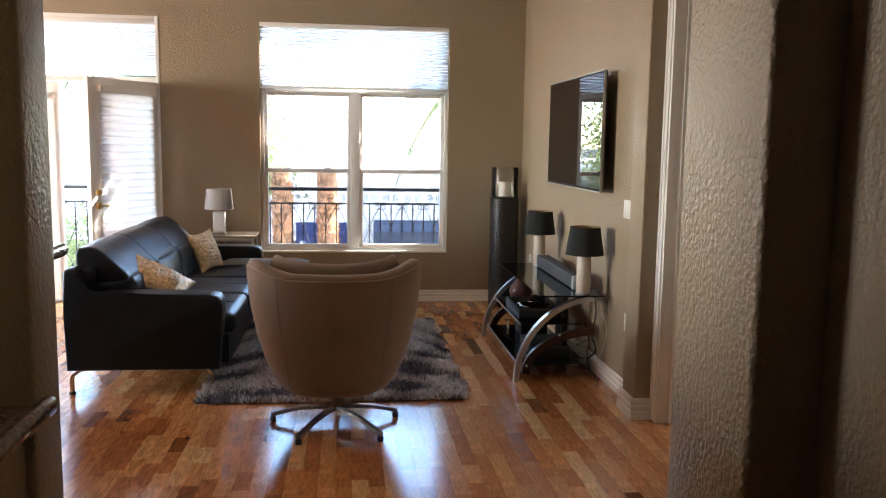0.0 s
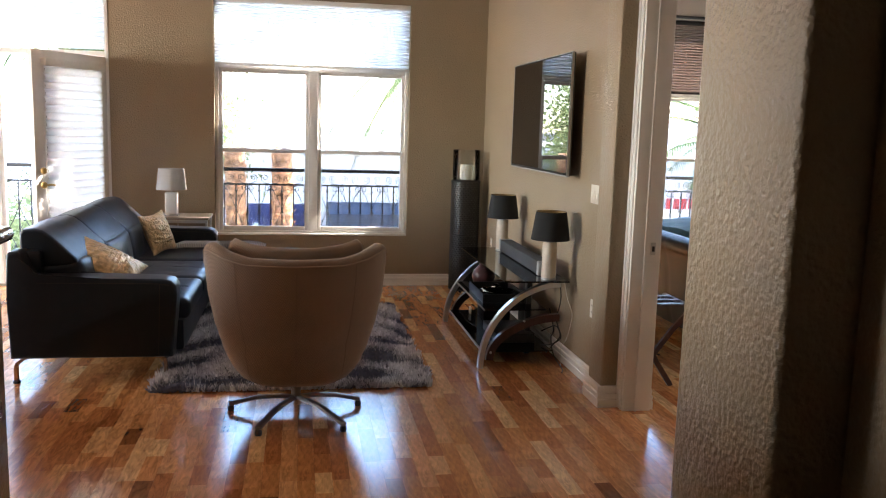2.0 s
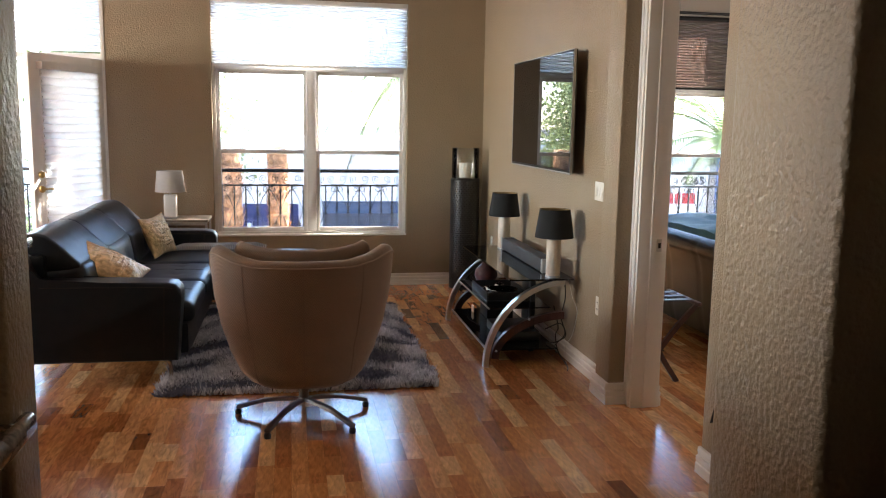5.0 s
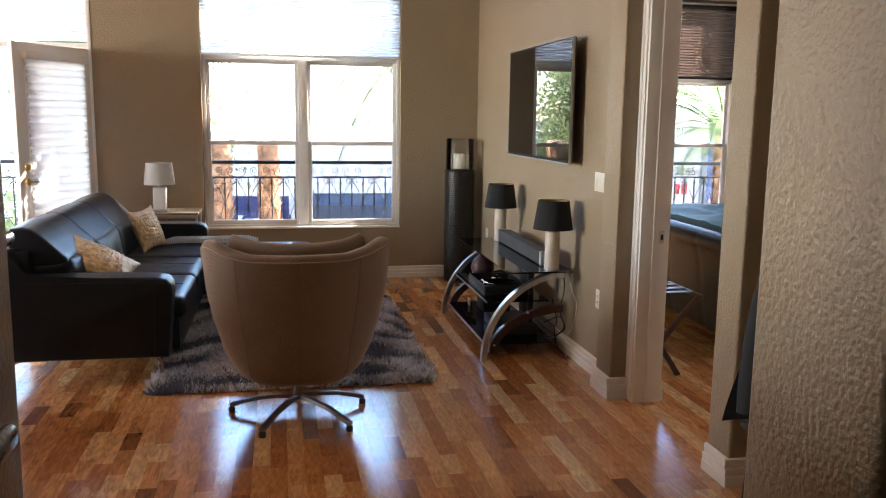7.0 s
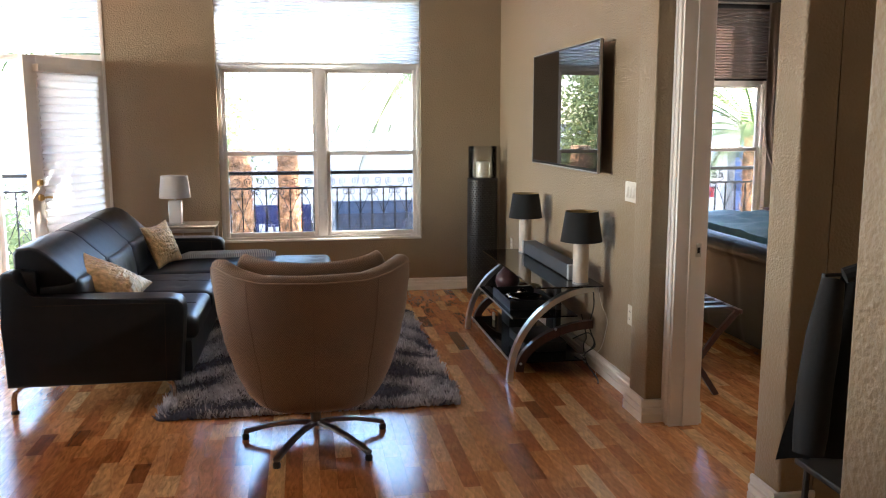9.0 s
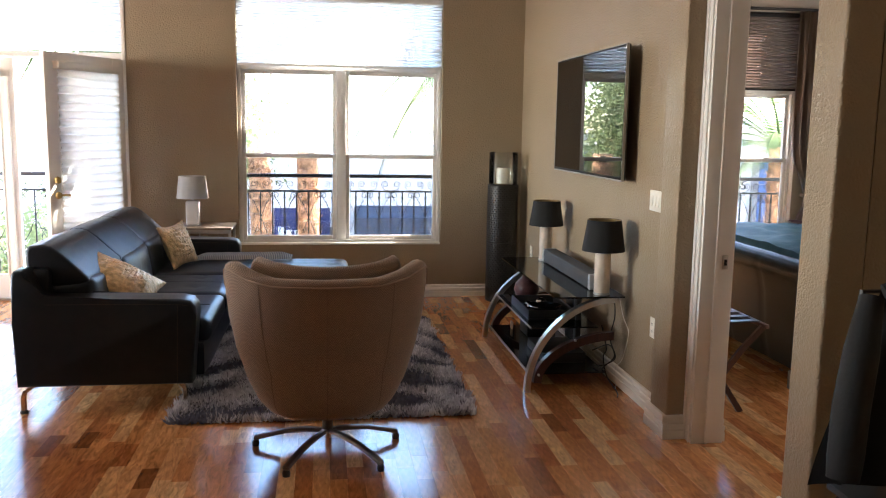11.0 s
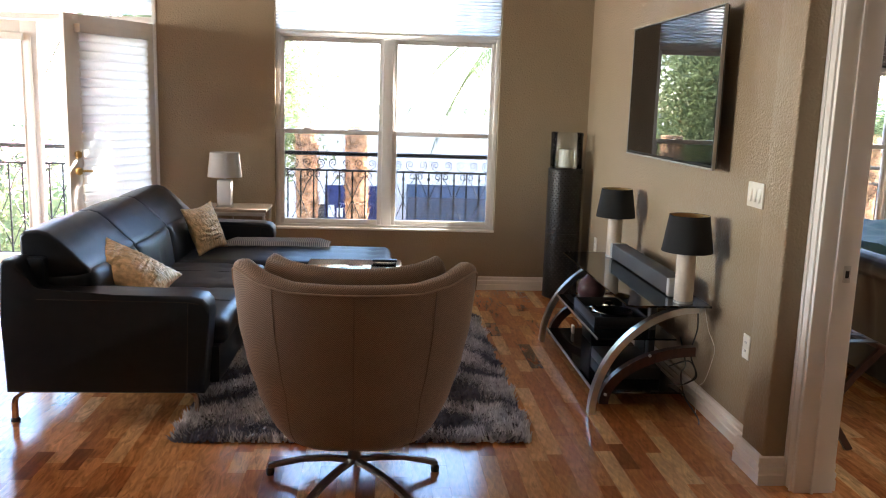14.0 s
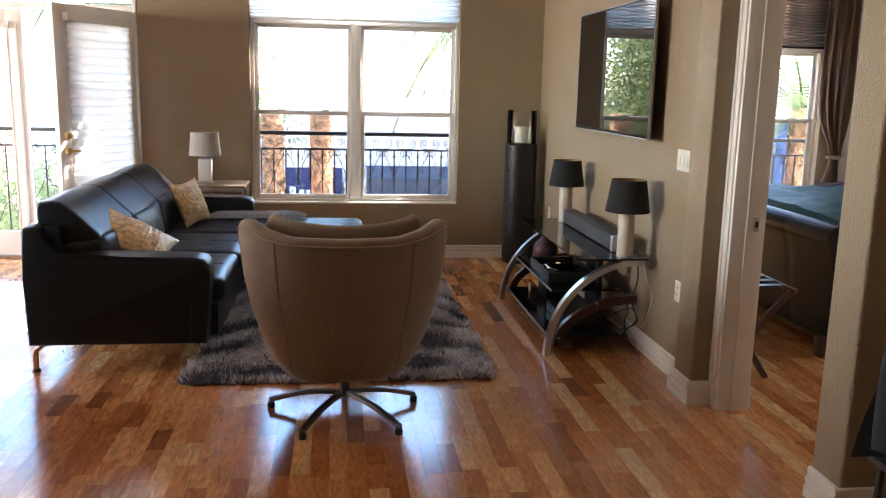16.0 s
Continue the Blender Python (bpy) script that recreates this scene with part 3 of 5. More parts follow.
box(bm, DX0 + 0.04, DX1 - 0.04, YN + 0.005, YN + 0.065, DZ1 - 0.075, DZ1 - 0.0351, 0.004)
part("headrail", bm, TRIM, bl)


def door_leaf(hinge, angle, flip, label):
    """A glazed leaf 0.87 wide, hinge at its x = 0, extending to -x (flip 1) or +x (flip -1)."""
    W, Z0, Z1, T = 0.875, 0.03, 2.115, 0.044
    ob = thing("french_door", hinge, label, "door")
    M = Matrix.Translation(hinge) @ pose(0, 0, 0, 0, 0, angle)

    def b(bm, x0, x1, y0, y1, z0, z1, bevel=0.003):
        box(bm, min(-x0 * flip, -x1 * flip), max(-x0 * flip, -x1 * flip), y0, y1, z0, z1, bevel, 2, M)
    bm = B()
    b(bm, 0, 0.13, -T / 2, T / 2, Z0, Z1)
    b(bm, W - 0.13, W, -T / 2, T / 2, Z0, Z1)
    b(bm, 0.13, W - 0.13, -T / 2, T / 2, Z0, Z0 + 0.21)
    b(bm, 0.13, W - 0.13, -T / 2, T / 2, Z1 - 0.145, Z1)
    leaf = part("leaf", bm, TRIM, ob)
    bm = B()
    for s in (-1, 1):
        b(bm, 0.118, 0.132, s * T / 2 - 0.005, s * T / 2 + 0.005, Z0 + 0.2, Z1 - 0.135, 0.002)
        b(bm, W - 0.132, W - 0.118, s * T / 2 - 0.005, s * T / 2 + 0.005, Z0 + 0.2, Z1 - 0.135, 0.002)
    part("glazing_bead", bm, TRIM, leaf)
    bm = B()
    b(bm, 0.13, W - 0.13, -0.003, 0.003, Z0 + 0.21, Z1 - 0.145, 0)
    g = part("pane", bm, GLASS, leaf, smooth=0)
    g.visible_shadow = False
    return ob, M, b


HINGE = (DX1 - 0.04, YN - 0.01, 0.0)
leaf_open, LM, lb = door_leaf(HINGE, 62.0, 1, "white glazed french door standing open into the room")
bm = B()
CELLS, PER = 27, 6
zt, zb = 1.985, 0.26
rows = []
for k in range(CELLS * PER + 1):
    z = zt - (zt - zb) * k / (CELLS * PER)
    q = (k % PER) / PER
    yy = -0.043 - 0.020 * math.sin(math.pi * q) ** 0.6 * (0.75 + 0.25 * q)
    rows.append([bm.verts.new(LM @ Vector((x, yy + d, z))) for d in (0.0, 0.002) for x in (-0.10, -0.775)])
for a, c in zip(rows, rows[1:]):
    bm.faces.new((a[0], a[1], c[1], c[0]))
    bm.faces.new((a[2], c[2], c[3], a[3]))
part("door_blind", bm, BLIND, leaf_open, "white pleated blind on the door", smooth=0)
bm = B()
lb(bm, 0.085, 0.79, -0.082, -0.022, 1.985, 2.045, 0.005)
part("blind_headrail", bm, TRIM, leaf_open)
bm = B()
for z in (1.0, 1.12):
    tube(bm, [LM @ Vector((-0.815, -0.022, z)), LM @ Vector((-0.815, -0.062, z))], 0.012, 10)
    lathe(bm, LM @ Vector((-0.815, -0.045, z)), ((0.004, -0.03), (0.024, -0.018), (0.026, 0.0), (0.024, 0.018), (0.004, 0.03)), 14)
tube(bm, [LM @ Vector((-0.815, -0.06, 1.0)), LM @ Vector((-0.76, -0.066, 1.0)), LM @ Vector((-0.71, -0.06, 0.995))], 0.009, 8)
part("door_handle", bm, GOLD, leaf_open, "brass lever handle and deadbolt")
for z in (0.35, 1.12, 1.85):
    bm = B()
    tube(bm, [(DX1 - 0.047, YN - 0.022, z - 0.05), (DX1 - 0.047, YN - 0.022, z + 0.05)], 0.008, 8)
    box(bm, DX1 - 0.05, DX1 - 0.0345, YN - 0.026, YN - 0.009, z - 0.045, z + 0.045, 0.002)
    part("hinge", bm, GOLD, leaf_open, "brass hinge")
leaf_shut, SM, sb = door_leaf((DX0 + 0.04, YN + 0.04, 0.0), 0.0, -1, "white glazed french door standing shut")
bm = B()
sb(bm, 0.10, 0.775, -0.07, -0.022, 1.955, 2.015, 0.005)
part("blind_headrail", bm, TRIM, leaf_shut, "raised white blind under its headrail")
bm = B()
sb(bm, 0.8, 0.835, -0.035, -0.022, 0.02, 2.0, 0.003)
part("astragal", bm, TRIM, leaf_shut)

# ---- rug ----
RX0, RX1, RY0, RY1 = -1.40, 0.245, 4.88, 7.25


def rug_tone(x, y):
    """Sweeping bands of pile, light and dark."""
    u, v = (x - RX0), (y - RY0)
    arch = v + 0.75 * (u - 0.75) ** 2 + 0.10 * math.sin(3.1 * u + 1.3 * v)
    w = 0.8 * math.sin(12.5 * arch + 2.6 * noise.noise((u * 2.0, v * 2.0, 2.0))) + 0.55 * math.sin(5.0 * v - 7.5 * u + 2.2 * math.sin(2.1 * u + v)) + 1.1 * noise.noise((u * 2.6, v * 3.4, 7.0))
    return w + 0.55 * noise.noise((x * 4, y * 4, 0.0))


def mat_rug(name, col):
    return mat(name, col, 0.95, vary=0.35, scale=30, spec=0.15)


rug = thing("shag_rug", ((RX0 + RX1) / 2, (RY0 + RY1) / 2, 0), "grey shag rug with sweeping light and dark bands", "rug")
rng = np.random.RandomState(4)
bm = B()


def rug_pt(u, v):
    x, y = RX0 + (RX1 - RX0) * u, RY0 + (RY1 - RY0) * v
    e = min(u * 1.6, (1 - u) * 1.6, v * 2.3, (1 - v) * 2.3)
    edge = 0.02 * noise.noise((x * 6, y * 6, 3))
    h = 0.008 + 0.014 * min(1, e / 0.05) + 0.004 * rug_tone(x, y) * min(1, e / 0.05) + 0.006 * noise.noise((x * 25, y * 25, 1))
    return (x + (edge if min(u, 1 - u) < 0.02 else 0), y + (edge if min(v, 1 - v) < 0.02 else 0), max(0.004, h))


sheet(bm, rug_pt, 90, 120)
part("backing", bm, mat_rug("rug_backing", (0.10, 0.095, 0.105)), rug)
piles = {"pile_light": (0.72, 0.70, 0.71), "pile_grey": (0.45, 0.44, 0.47), "pile_dark": (0.13, 0.135, 0.18)}
bins = {k: ([], []) for k in piles}
for k in range(42000):
    x, y = rng.uniform(RX0 - 0.012, RX1 + 0.012), rng.uniform(RY0 - 0.012, RY1 + 0.012)
    w = rug_tone(x, y) + rng.normal(0, 0.25)
    nm = "pile_dark" if w < -0.55 else ("pile_grey" if w < 0.3 else "pile_light")
    vs, fs = bins[nm]
    clump = noise.noise((x * 22, y * 22, 5.0))
    h = 0.042 + 0.012 * max(-1, min(1, w)) + 0.016 * clump + rng.uniform(-0.006, 0.008)
    a = rng.uniform(0, 2 * math.pi)
    lx, ly = rng.normal(0, 0.012) + 0.05 * noise.noise((x * 9, y * 9, 9.0)), rng.normal(-0.006, 0.012) + 0.05 * noise.noise((x * 9, y * 9, 12.0))
    i = len(vs)
    r = 0.008
    off = Vector(((RX0 + RX1) / 2, (RY0 + RY1) / 2, 0))
    for q in range(3):
        vs.append((x - off.x + r * math.cos(a + q * 2.09), y - off.y + r * math.sin(a + q * 2.09), 0.004))
    vs.append((x - off.x + lx, y - off.y + ly, h))
    fs += [(i, i + 1, i + 3), (i + 1, i + 2, i + 3), (i + 2, i, i + 3)]
for nm, (vs, fs) in bins.items():
    me = bpy.data.meshes.new(nm)
    me.from_pydata(vs, [], fs)
    me.materials.append(mat_rug(nm, piles[nm]))
    ob = new(nm, me)
    ob.parent = rug
    tagged(ob, kind="stuff")

# ---- sectional sofa ----
SY0, SY1 = 5.09, 7.72
sofa = thing("sectional_sofa", (-1.75, 6.4, 0), "black leather sectional sofa with chaise and metal legs", "sofa")
bm = B()
puff(bm, -2.20, -1.25, SY0 + 0.14, SY1 - 0.1, 0.155, 0.36, 0.03, n=8)
part("base", bm, LEATHER, sofa)
bm = B()
puff(bm, -1.27, -0.42, 6.80, 7.58, 0.155, 0.35, 0.03, n=8)
part("chaise_base", bm, LEATHER, sofa)
bm = B()
puff(bm, -2.222, -2.06, SY0 + 0.12, SY1 - 0.1, 0.155, 0.790, 0.035, n=10)
part("back_frame", bm, LEATHER, sofa)


ARM = [(-2.222, 0.155), (-2.226, 0.50), (-2.225, 0.770), (-2.210, 0.792), (-2.160, 0.792), (-2.140, 0.770), (-2.115, 0.700), (-2.085, 0.655), (-2.045, 0.640), (-1.70, 0.639), (-1.36, 0.634), (-1.305, 0.622), (-1.278, 0.590), (-1.276, 0.54), (-1.305, 0.155)]


def arm(y0, y1):
    bm = B()
    rows = [[bm.verts.new((x, y, z)) for x, z in ARM] for y in (y0, (y0 + y1) / 2, y1)]
    n = len(ARM)
    for p, q in zip(rows, rows[1:]):
        for k in range(n):
            bm.faces.new((p[k], p[(k + 1) % n], q[(k + 1) % n], q[k]))
    caps = [bm.faces.new(rows[0][::-1]), bm.faces.new(rows[2])]
    es = list({e for f in caps for e in f.edges})
    bmesh.ops.bevel(bm, geom=es, offset=0.022, segments=4, profile=0.5, affect='EDGES')
    a = part("arm", bm, LEATHER, sofa, smooth=0.9)
    for pts in ([(-2.06, 0.612), (-1.7, 0.610), (-1.38, 0.606), (-1.32, 0.598)], [(-1.372, 0.604), (-1.385, 0.16)]):
        bm = B()
        tube(bm, [(x, y0 - 0.0004, z) for x, z in pts], 0.0018, 6)
        part("stitching", bm, STITCH, a)


arm(SY0, SY0 + 0.19)
arm(SY1 - 0.18, SY1)
seats = ((5.285, 6.05), (6.055, 6.785))
for y0, y1 in seats:
    bm = B()
    puff(bm, -1.95, -1.225, y0, y1, 0.335, 0.475, 0.05, bulge=0.014, n=22, tufts=[(u, v, 0.014, 0.022) for u in (-0.45, 0.35) for v in (-0.45, 0.45)] + [(0.35, v / 10, 0.005, 0.015) for v in range(-9, 10)])
    c = part("seat_cushion", bm, LEATHER, sofa)
    s = B()
    tube(s, [(-1.93, (y0 + y1) / 2, 0.488), (-1.6, (y0 + y1) / 2, 0.4885), (-1.28, (y0 + y1) / 2, 0.482)], 0.002, 6)
    part("stitching", s, STITCH, c)
bm = B()
puff(bm, -1.95, -0.385, 6.79, 7.525, 0.335, 0.478, 0.055, bulge=0.016, n=26, tufts=[(u, v, 0.016, 0.02) for u in (0.0, 0.28, 0.56, 0.84) for v in (-0.5, 0.0, 0.5)])
part("chaise_cushion", bm, LEATHER, sofa)
HEAD = ((-2.13, 0.675), (-2.182, 0.70), (-2.200, 0.80), (-2.200, 0.880), (-2.180, 0.903), (-2.115, 0.910), (-2.070, 0.898), (-2.020, 0.862), (-1.972, 0.818), (-1.925, 0.772), (-1.880, 0.730), (-1.872, 0.703), (-1.92, 0.685), (-2.03, 0.675))


def loaf(bm, prof, y0, y1, r):
    """A padded roll: a side profile swept along y, drawn in and rounded towards both ends."""
    cx, cz = sum(p[0] for p in prof) / len(prof), sum(p[1] for p in prof) / len(prof)
    steps = [r * (1 - math.cos(math.pi / 2 * k / 5)) for k in range(6)]
    ys = [y0 + q for q in steps] + [y0 + r + (y1 - y0 - 2 * r) * k / 8 for k in range(1, 8)] + [y1 - q for q in steps[::-1]]
    rings = []
    for y in ys:
        e = max(0.0, 1 - min(y - y0, y1 - y) / r)
        inset = r * 0.8 * (1 - math.sqrt(max(0.0, 1 - e * e)))
        ring = []
        for px, pz in prof:
            d = Vector((px - cx, 0, pz - cz))
            p = d * (1 - inset / max(0.05, d.length))
            swell = 0.006 * math.sin(math.pi * (y - y0) / (y1 - y0)) + 0.003 * noise.noise((px * 9, y * 7, pz * 9))
            p += d.normalized() * swell
            ring.append(bm.verts.new((cx + p.x, y, cz + p.z)))
        rings.append(ring)
    n = len(prof)
    for a, c in zip(rings, rings[1:]):
        for k in range(n):
            bm.faces.new((a[k], a[(k + 1) % n], c[(k + 1) % n], c[k]))
    bm.faces.new(rings[0][::-1])
    bm.faces.new(rings[-1])
    bmesh.ops.subdivide_edges(bm, edges=bm.edges[:], cuts=1, use_grid_fill=True, smooth=0.6)


for y0, y1 in ((5.27, 6.02), (6.025, 6.75), (6.755, 7.52)):
    bm = B()
    puff(bm, -2.10, -1.815, y0 - 0.006, y1 + 0.006, 0.42, 0.715, 0.05, bulge=0.03, n=20, m=about((-1.95, 0, 0.45), 0, -9), axis=0, tufts=[(0.0, 0.0, 0.016, 0.03)])
    back = part("back_cushion", bm, LEATHER, sofa)
    bm = B()
    loaf(bm, HEAD, y0 - 0.006, y1 + 0.006, 0.028)
    part("headrest", bm, LEATHER, back, smooth=1.2)


def sofa_leg(x, y, sx, sy):
    bm = B()
    flatbar(bm, [(x - 0.10 * sx, y + 0.02 * sy, 0.158), (x - 0.05 * sx, y + 0.01 * sy, 0.150), (x - 0.008 * sx, y, 0.118), (x, y, 0.09), (x, y, 0.02)], (0, 1, 0), 0.03, 0.02)
    leg = part("leg", bm, BRONZE, sofa, "angled polished metal leg")
    f = B()
    lathe(f, (x, y, 0), ((0.022, 0.0), (0.022, 0.012), (0.014, 0.02)), 14)
    part("foot", f, BLACKPL, leg)


for x, y, sx in ((-2.205, 5.14, -1), (-1.36, 5.20, 1), (-2.205, 7.66, -1), (-0.47, 7.5, 1), (-0.47, 6.88, 1)):
    sofa_leg(x, y, sx, 1)


def throw_pillow(c, size, rot, label):
    bm = B()
    n = 48
    M = Matrix.Translation(c) @ pose(0, 0, 0, *rot)
    for side in (1, -1):
        def f(u, v):
            a, b = 2 * u - 1, 2 * v - 1
            pinch = 1 - 0.10 * (a * a * (1 - b * b) + b * b * (1 - a * a)) + 0.03 * a * a * b * b
            t = (1 - a * a) ** 0.6 * (1 - b * b) ** 0.6
            wr = 0.013 * noise.noise((a * 14 + c[0], b * 2.5 + c[1], side)) * t + 0.006 * noise.noise((a * 24, b * 6, side + 4)) * t
            return M @ Vector((a * size[0] / 2 * pinch, b * size[1] / 2 * pinch, side * (size[2] / 2 * t + 0.004) + wr))
        sheet(bm, f, n, n)
    bmesh.ops.remove_doubles(bm, verts=bm.verts[:], dist=0.009)
    solo("throw_pillow", bm, GOLDCLOTH, label, "pillow", "gold pillows on the sofa")


throw_pillow((-1.765, 5.60, 0.640), (0.43, 0.33, 0.15), (24, 27, 4), "crinkled metallic gold throw pillow leaning on the leather sofa")
throw_pillow((-1.70, 7.12, 0.650), (0.34, 0.34, 0.13), (10, 68, -14), "crinkled metallic gold throw pillow upright against the sofa back")

# folded throw on the chaise
bm = B()


def throw_top(u, v):
    x, y = -1.62 + 0.78 * u, 7.22 + 0.26 * v + 0.05 * u
    z = 0.506 + 0.034 * min(1, 8 * min(u + 0.02, 1 - u + 0.02)) * min(1, 6 * min(v + 0.03, 1 - v + 0.03)) + 0.004 * noise.noise((x * 9, y * 9, 0))
    return (x, y, z)


g = sheet(bm, throw_top, 60, 24)
bmesh.ops.solidify(bm, geom=bm.faces[:], thickness=0.006)
throw = solo("folded_throw", bm, THROW, "blue and white woven throw folded on the chaise", "blanket")
nt = THROW.node_tree
tcn = nt.nodes.new("ShaderNodeTexCoord")
wv = nt.nodes.new("ShaderNodeTexWave")
wv.bands_direction = 'X'
wv.inputs["Scale"].default_value = 22
wv.inputs["Distortion"].default_value = 0.6
rp = nt.nodes.new("ShaderNodeValToRGB")
rp.color_ramp.elements[0].color, rp.color_ramp.elements[1].color = (0.16, 0.19, 0.25, 1), (0.66, 0.66, 0.66, 1)
nt.links.new(tcn.outputs["Object"], wv.inputs["Vector"])
nt.links.new(wv.outputs["Fac"], rp.inputs["Fac"])
nt.links.new(rp.outputs[0], nt.nodes["Principled BSDF"].inputs["Base Color"])

# ---- coffee table ----
ct = thing("coffee_table", (-0.63, 6.3, 0.02), "low coffee table with a clear glass top on the rug", "coffee table")
bm = B()
box(bm, -0.93, -0.33, 5.98, 6.64, 0.524, 0.536, 0.003)
part("glass_top", bm, BLACKGLASS, ct)
bm = B()
frame_rect(bm, -0.90, -0.36, 0.498, 0.5235, 6.01, 6.05, 0.03)
frame_rect(bm, -0.90, -0.36, 0.498, 0.5235, 6.57, 6.61, 0.03)
box(bm, -0.90, -0.87, 6.05, 6.57, 0.498, 0.5235)
box(bm, -0.39, -0.36, 6.05, 6.57, 0.498, 0.5235)
part("frame", bm, STEEL, ct)
for x in (-0.885, -0.375):
    for y in (6.03, 6.59):
        bm = B()
        box(bm, x - 0.014, x + 0.014, y - 0.014, y + 0.014, 0.02, 0.498, 0.003)
        part("leg", bm, STEEL, ct)
bm = B()
box(bm, -0.52, -0.36, 6.56, 6.60, 0.5365, 0.552, 0.005, 2)
rc = solo("remote_control", bm, BLACKPL, "black remote control lying on the glass coffee table", "remote control")

# ---- swivel chair ----
CX, CY = -0.568, 4.50
chair = thing("swivel_armchair", (CX, CY, 0), "beige herringbone swivel armchair with a steel star base", "armchair")


def lerp_table(tab, t):
    for (a, va), (b, vb) in zip(tab, tab[1:]):
        if t <= b:
            s = (t - a) / (b - a)
            s = s * s * (3 - 2 * s) * 0.35 + s * 0.65
            return va + (vb - va) * s
    return tab[-1][1]


HALF = ((0.19, 0.248), (0.215, 0.295), (0.28, 0.343), (0.40, 0.394), (0.55, 0.435), (0.70, 0.462), (0.85, 0.474), (1.0, 0.484))
BACK = ((0.19, 4.34), (0.215, 4.30), (0.30, 4.26), (0.55, 4.215), (0.80, 4.175), (0.90, 4.165), (1.0, 4.16))


def rim_z(th):
    a = abs(th)
    return lerp_table(((0.0, 0.897), (0.45, 0.902), (0.75, 0.925), (1.0, 0.953), (1.18, 0.965), (1.35, 0.955), (1.6, 0.84), (1.9, 0.66), (2.2, 0.585)), a)


def shell_pt(th, z, inset):
    a = lerp_table(HALF, z) - inset
    yb = lerp_table(BACK, z) + inset
    d = 0.46 - inset * 0.6
    s = math.sin(min(abs(th), math.pi / 2)) ** (0.82 - 0.28 * max(0.0, min(1.0, (0.42 - z) / 0.2)))
    x = math.copysign(a * s, th)
    if abs(th) < math.pi / 2:
        y = yb + d * (1 - math.cos(th) ** 0.80) * 0.62
    else:
        e = (abs(th) - math.pi / 2) / 0.63
        y = yb + d * 0.62 + e * 0.30
        x *= 1 - 0.05 * e - 0.10 * e * max(0, 0.5 - z) / 0.3
    return Vector((CX + x, y, z))


NT, NZ = 64, 22
TM = 2.2
bm = B()
prof = []
ths = [-TM + 2 * TM * i / NT for i in range(NT + 1)]
rows = []
for th in ths:
    zt = rim_z(th)
    col = []
    for k in range(NZ + 1):
        z = 0.192 + (zt - 0.03 - 0.192) * k / NZ
        col.append(shell_pt(th, z, 0.0))
    for q in (30, 60, 90, 120, 150):
        a = radians(q)
        col.append(shell_pt(th, zt - 0.03 + 0.03 * math.sin(a), 0.034 * (1 - math.cos(a))))
    for k in range(12):
        z = zt - 0.03 - (zt - 0.03 - 0.36) * k / 11
        col.append(shell_pt(th, z, 0.068))
    rows.append([bm.verts.new(p) for p in col])
for a, b in zip(rows, rows[1:]):
    for k in range(len(a) - 1):
        bm.faces.new((a[k], a[k + 1], b[k + 1], b[k]))
bm.faces.new([r[0] for r in rows])
for r in (rows[0], rows[-1]):
    bm.faces.new(r)
shell = part("shell", bm, TWEED, chair, smooth=1.2)
bm = B()
tube(bm, [shell_pt(th, rim_z(th) - 0.034, -0.001) for th in ths], 0.0042, 6)
part("rim_piping", bm, PIPE, shell)
for th in (-0.62, 0.0, 0.62):
    bm = B()
    tube(bm, [shell_pt(th, 0.2 + (rim_z(th) - 0.24) * k / 24, -0.0004) for k in range(25)], 0.0013 if th else 0.001, 6)
    part("seam", bm, SEAM, shell)
bm = B()
puff(bm, CX - 0.33, CX + 0.33, 4.35, 4.93, 0.29, 0.46, 0.06, bulge=0.03, n=16)
part("seat_cushion", bm, TWEED, chair)
bm = B()


def back_pad(u, v):
    th = -1.12 + 2.24 * u
    a = abs(2 * u - 1)
    zt = 0.945 + 0.045 * a ** 1.6 - 0.05 * max(0, a - 0.9) / 0.1
    prof = ((0.0, 0.40, 0.075), (0.25, 0.60, 0.155), (0.5, 0.80, 0.16), (0.66, zt - 0.02, 0.155), (0.74, zt, 0.125), (0.82, zt - 0.02, 0.095), (1.0, 0.78, 0.075))
    for (t0, z0, i0), (t1, z1, i1) in zip(prof, prof[1:]):
        if v <= t1:
            s = (v - t0) / (t1 - t0)
            return shell_pt(th, z0 + (z1 - z0) * s, i0 + (i1 - i0) * s)
    return shell_pt(th, 0.78, 0.075)


sheet(bm, back_pad, 40, 28)
part("back_cushion", bm, TWEED, chair, smooth=1.2)
bm = B()
lathe(bm, (CX, CY, 0), ((0.026, 0.075), (0.026, 0.13), (0.03, 0.14), (0.03, 0.19), (0.10, 0.195), (0.10, 0.205)), 20)
part("column", bm, DARKSTEEL, chair)
FEET = ((-0.922, 4.545), (-0.755, 4.15), (-0.325, 4.17), (-0.222, 4.575), (-0.56, 4.88))
for fx, fy in FEET:
    d = Vector((fx - CX, fy - CY, 0))
    sd = Vector((-d.y, d.x, 0))
    bm = B()
    flatbar(bm, [Vector((CX, CY, 0.085)) + d * 0.05, Vector((CX, CY, 0.088)) + d * 0.3, Vector((CX, CY, 0.078)) + d * 0.6, Vector((CX, CY, 0.052)) + d * 0.88, Vector((CX, CY, 0.038)) + d * 1.02], sd, 0.034, 0.02)
    bmesh.ops.bevel(bm, geom=bm.edges[:], offset=0.004, segments=2, affect='EDGES')
    leg = part("leg", bm, DARKSTEEL, chair, "arched steel star-base leg")
    f = B()
    lathe(f, (fx, fy, 0), ((0.017, 0.0), (0.019, 0.018), (0.014, 0.03)), 14)
    part("foot", f, BLACKPL, leg)

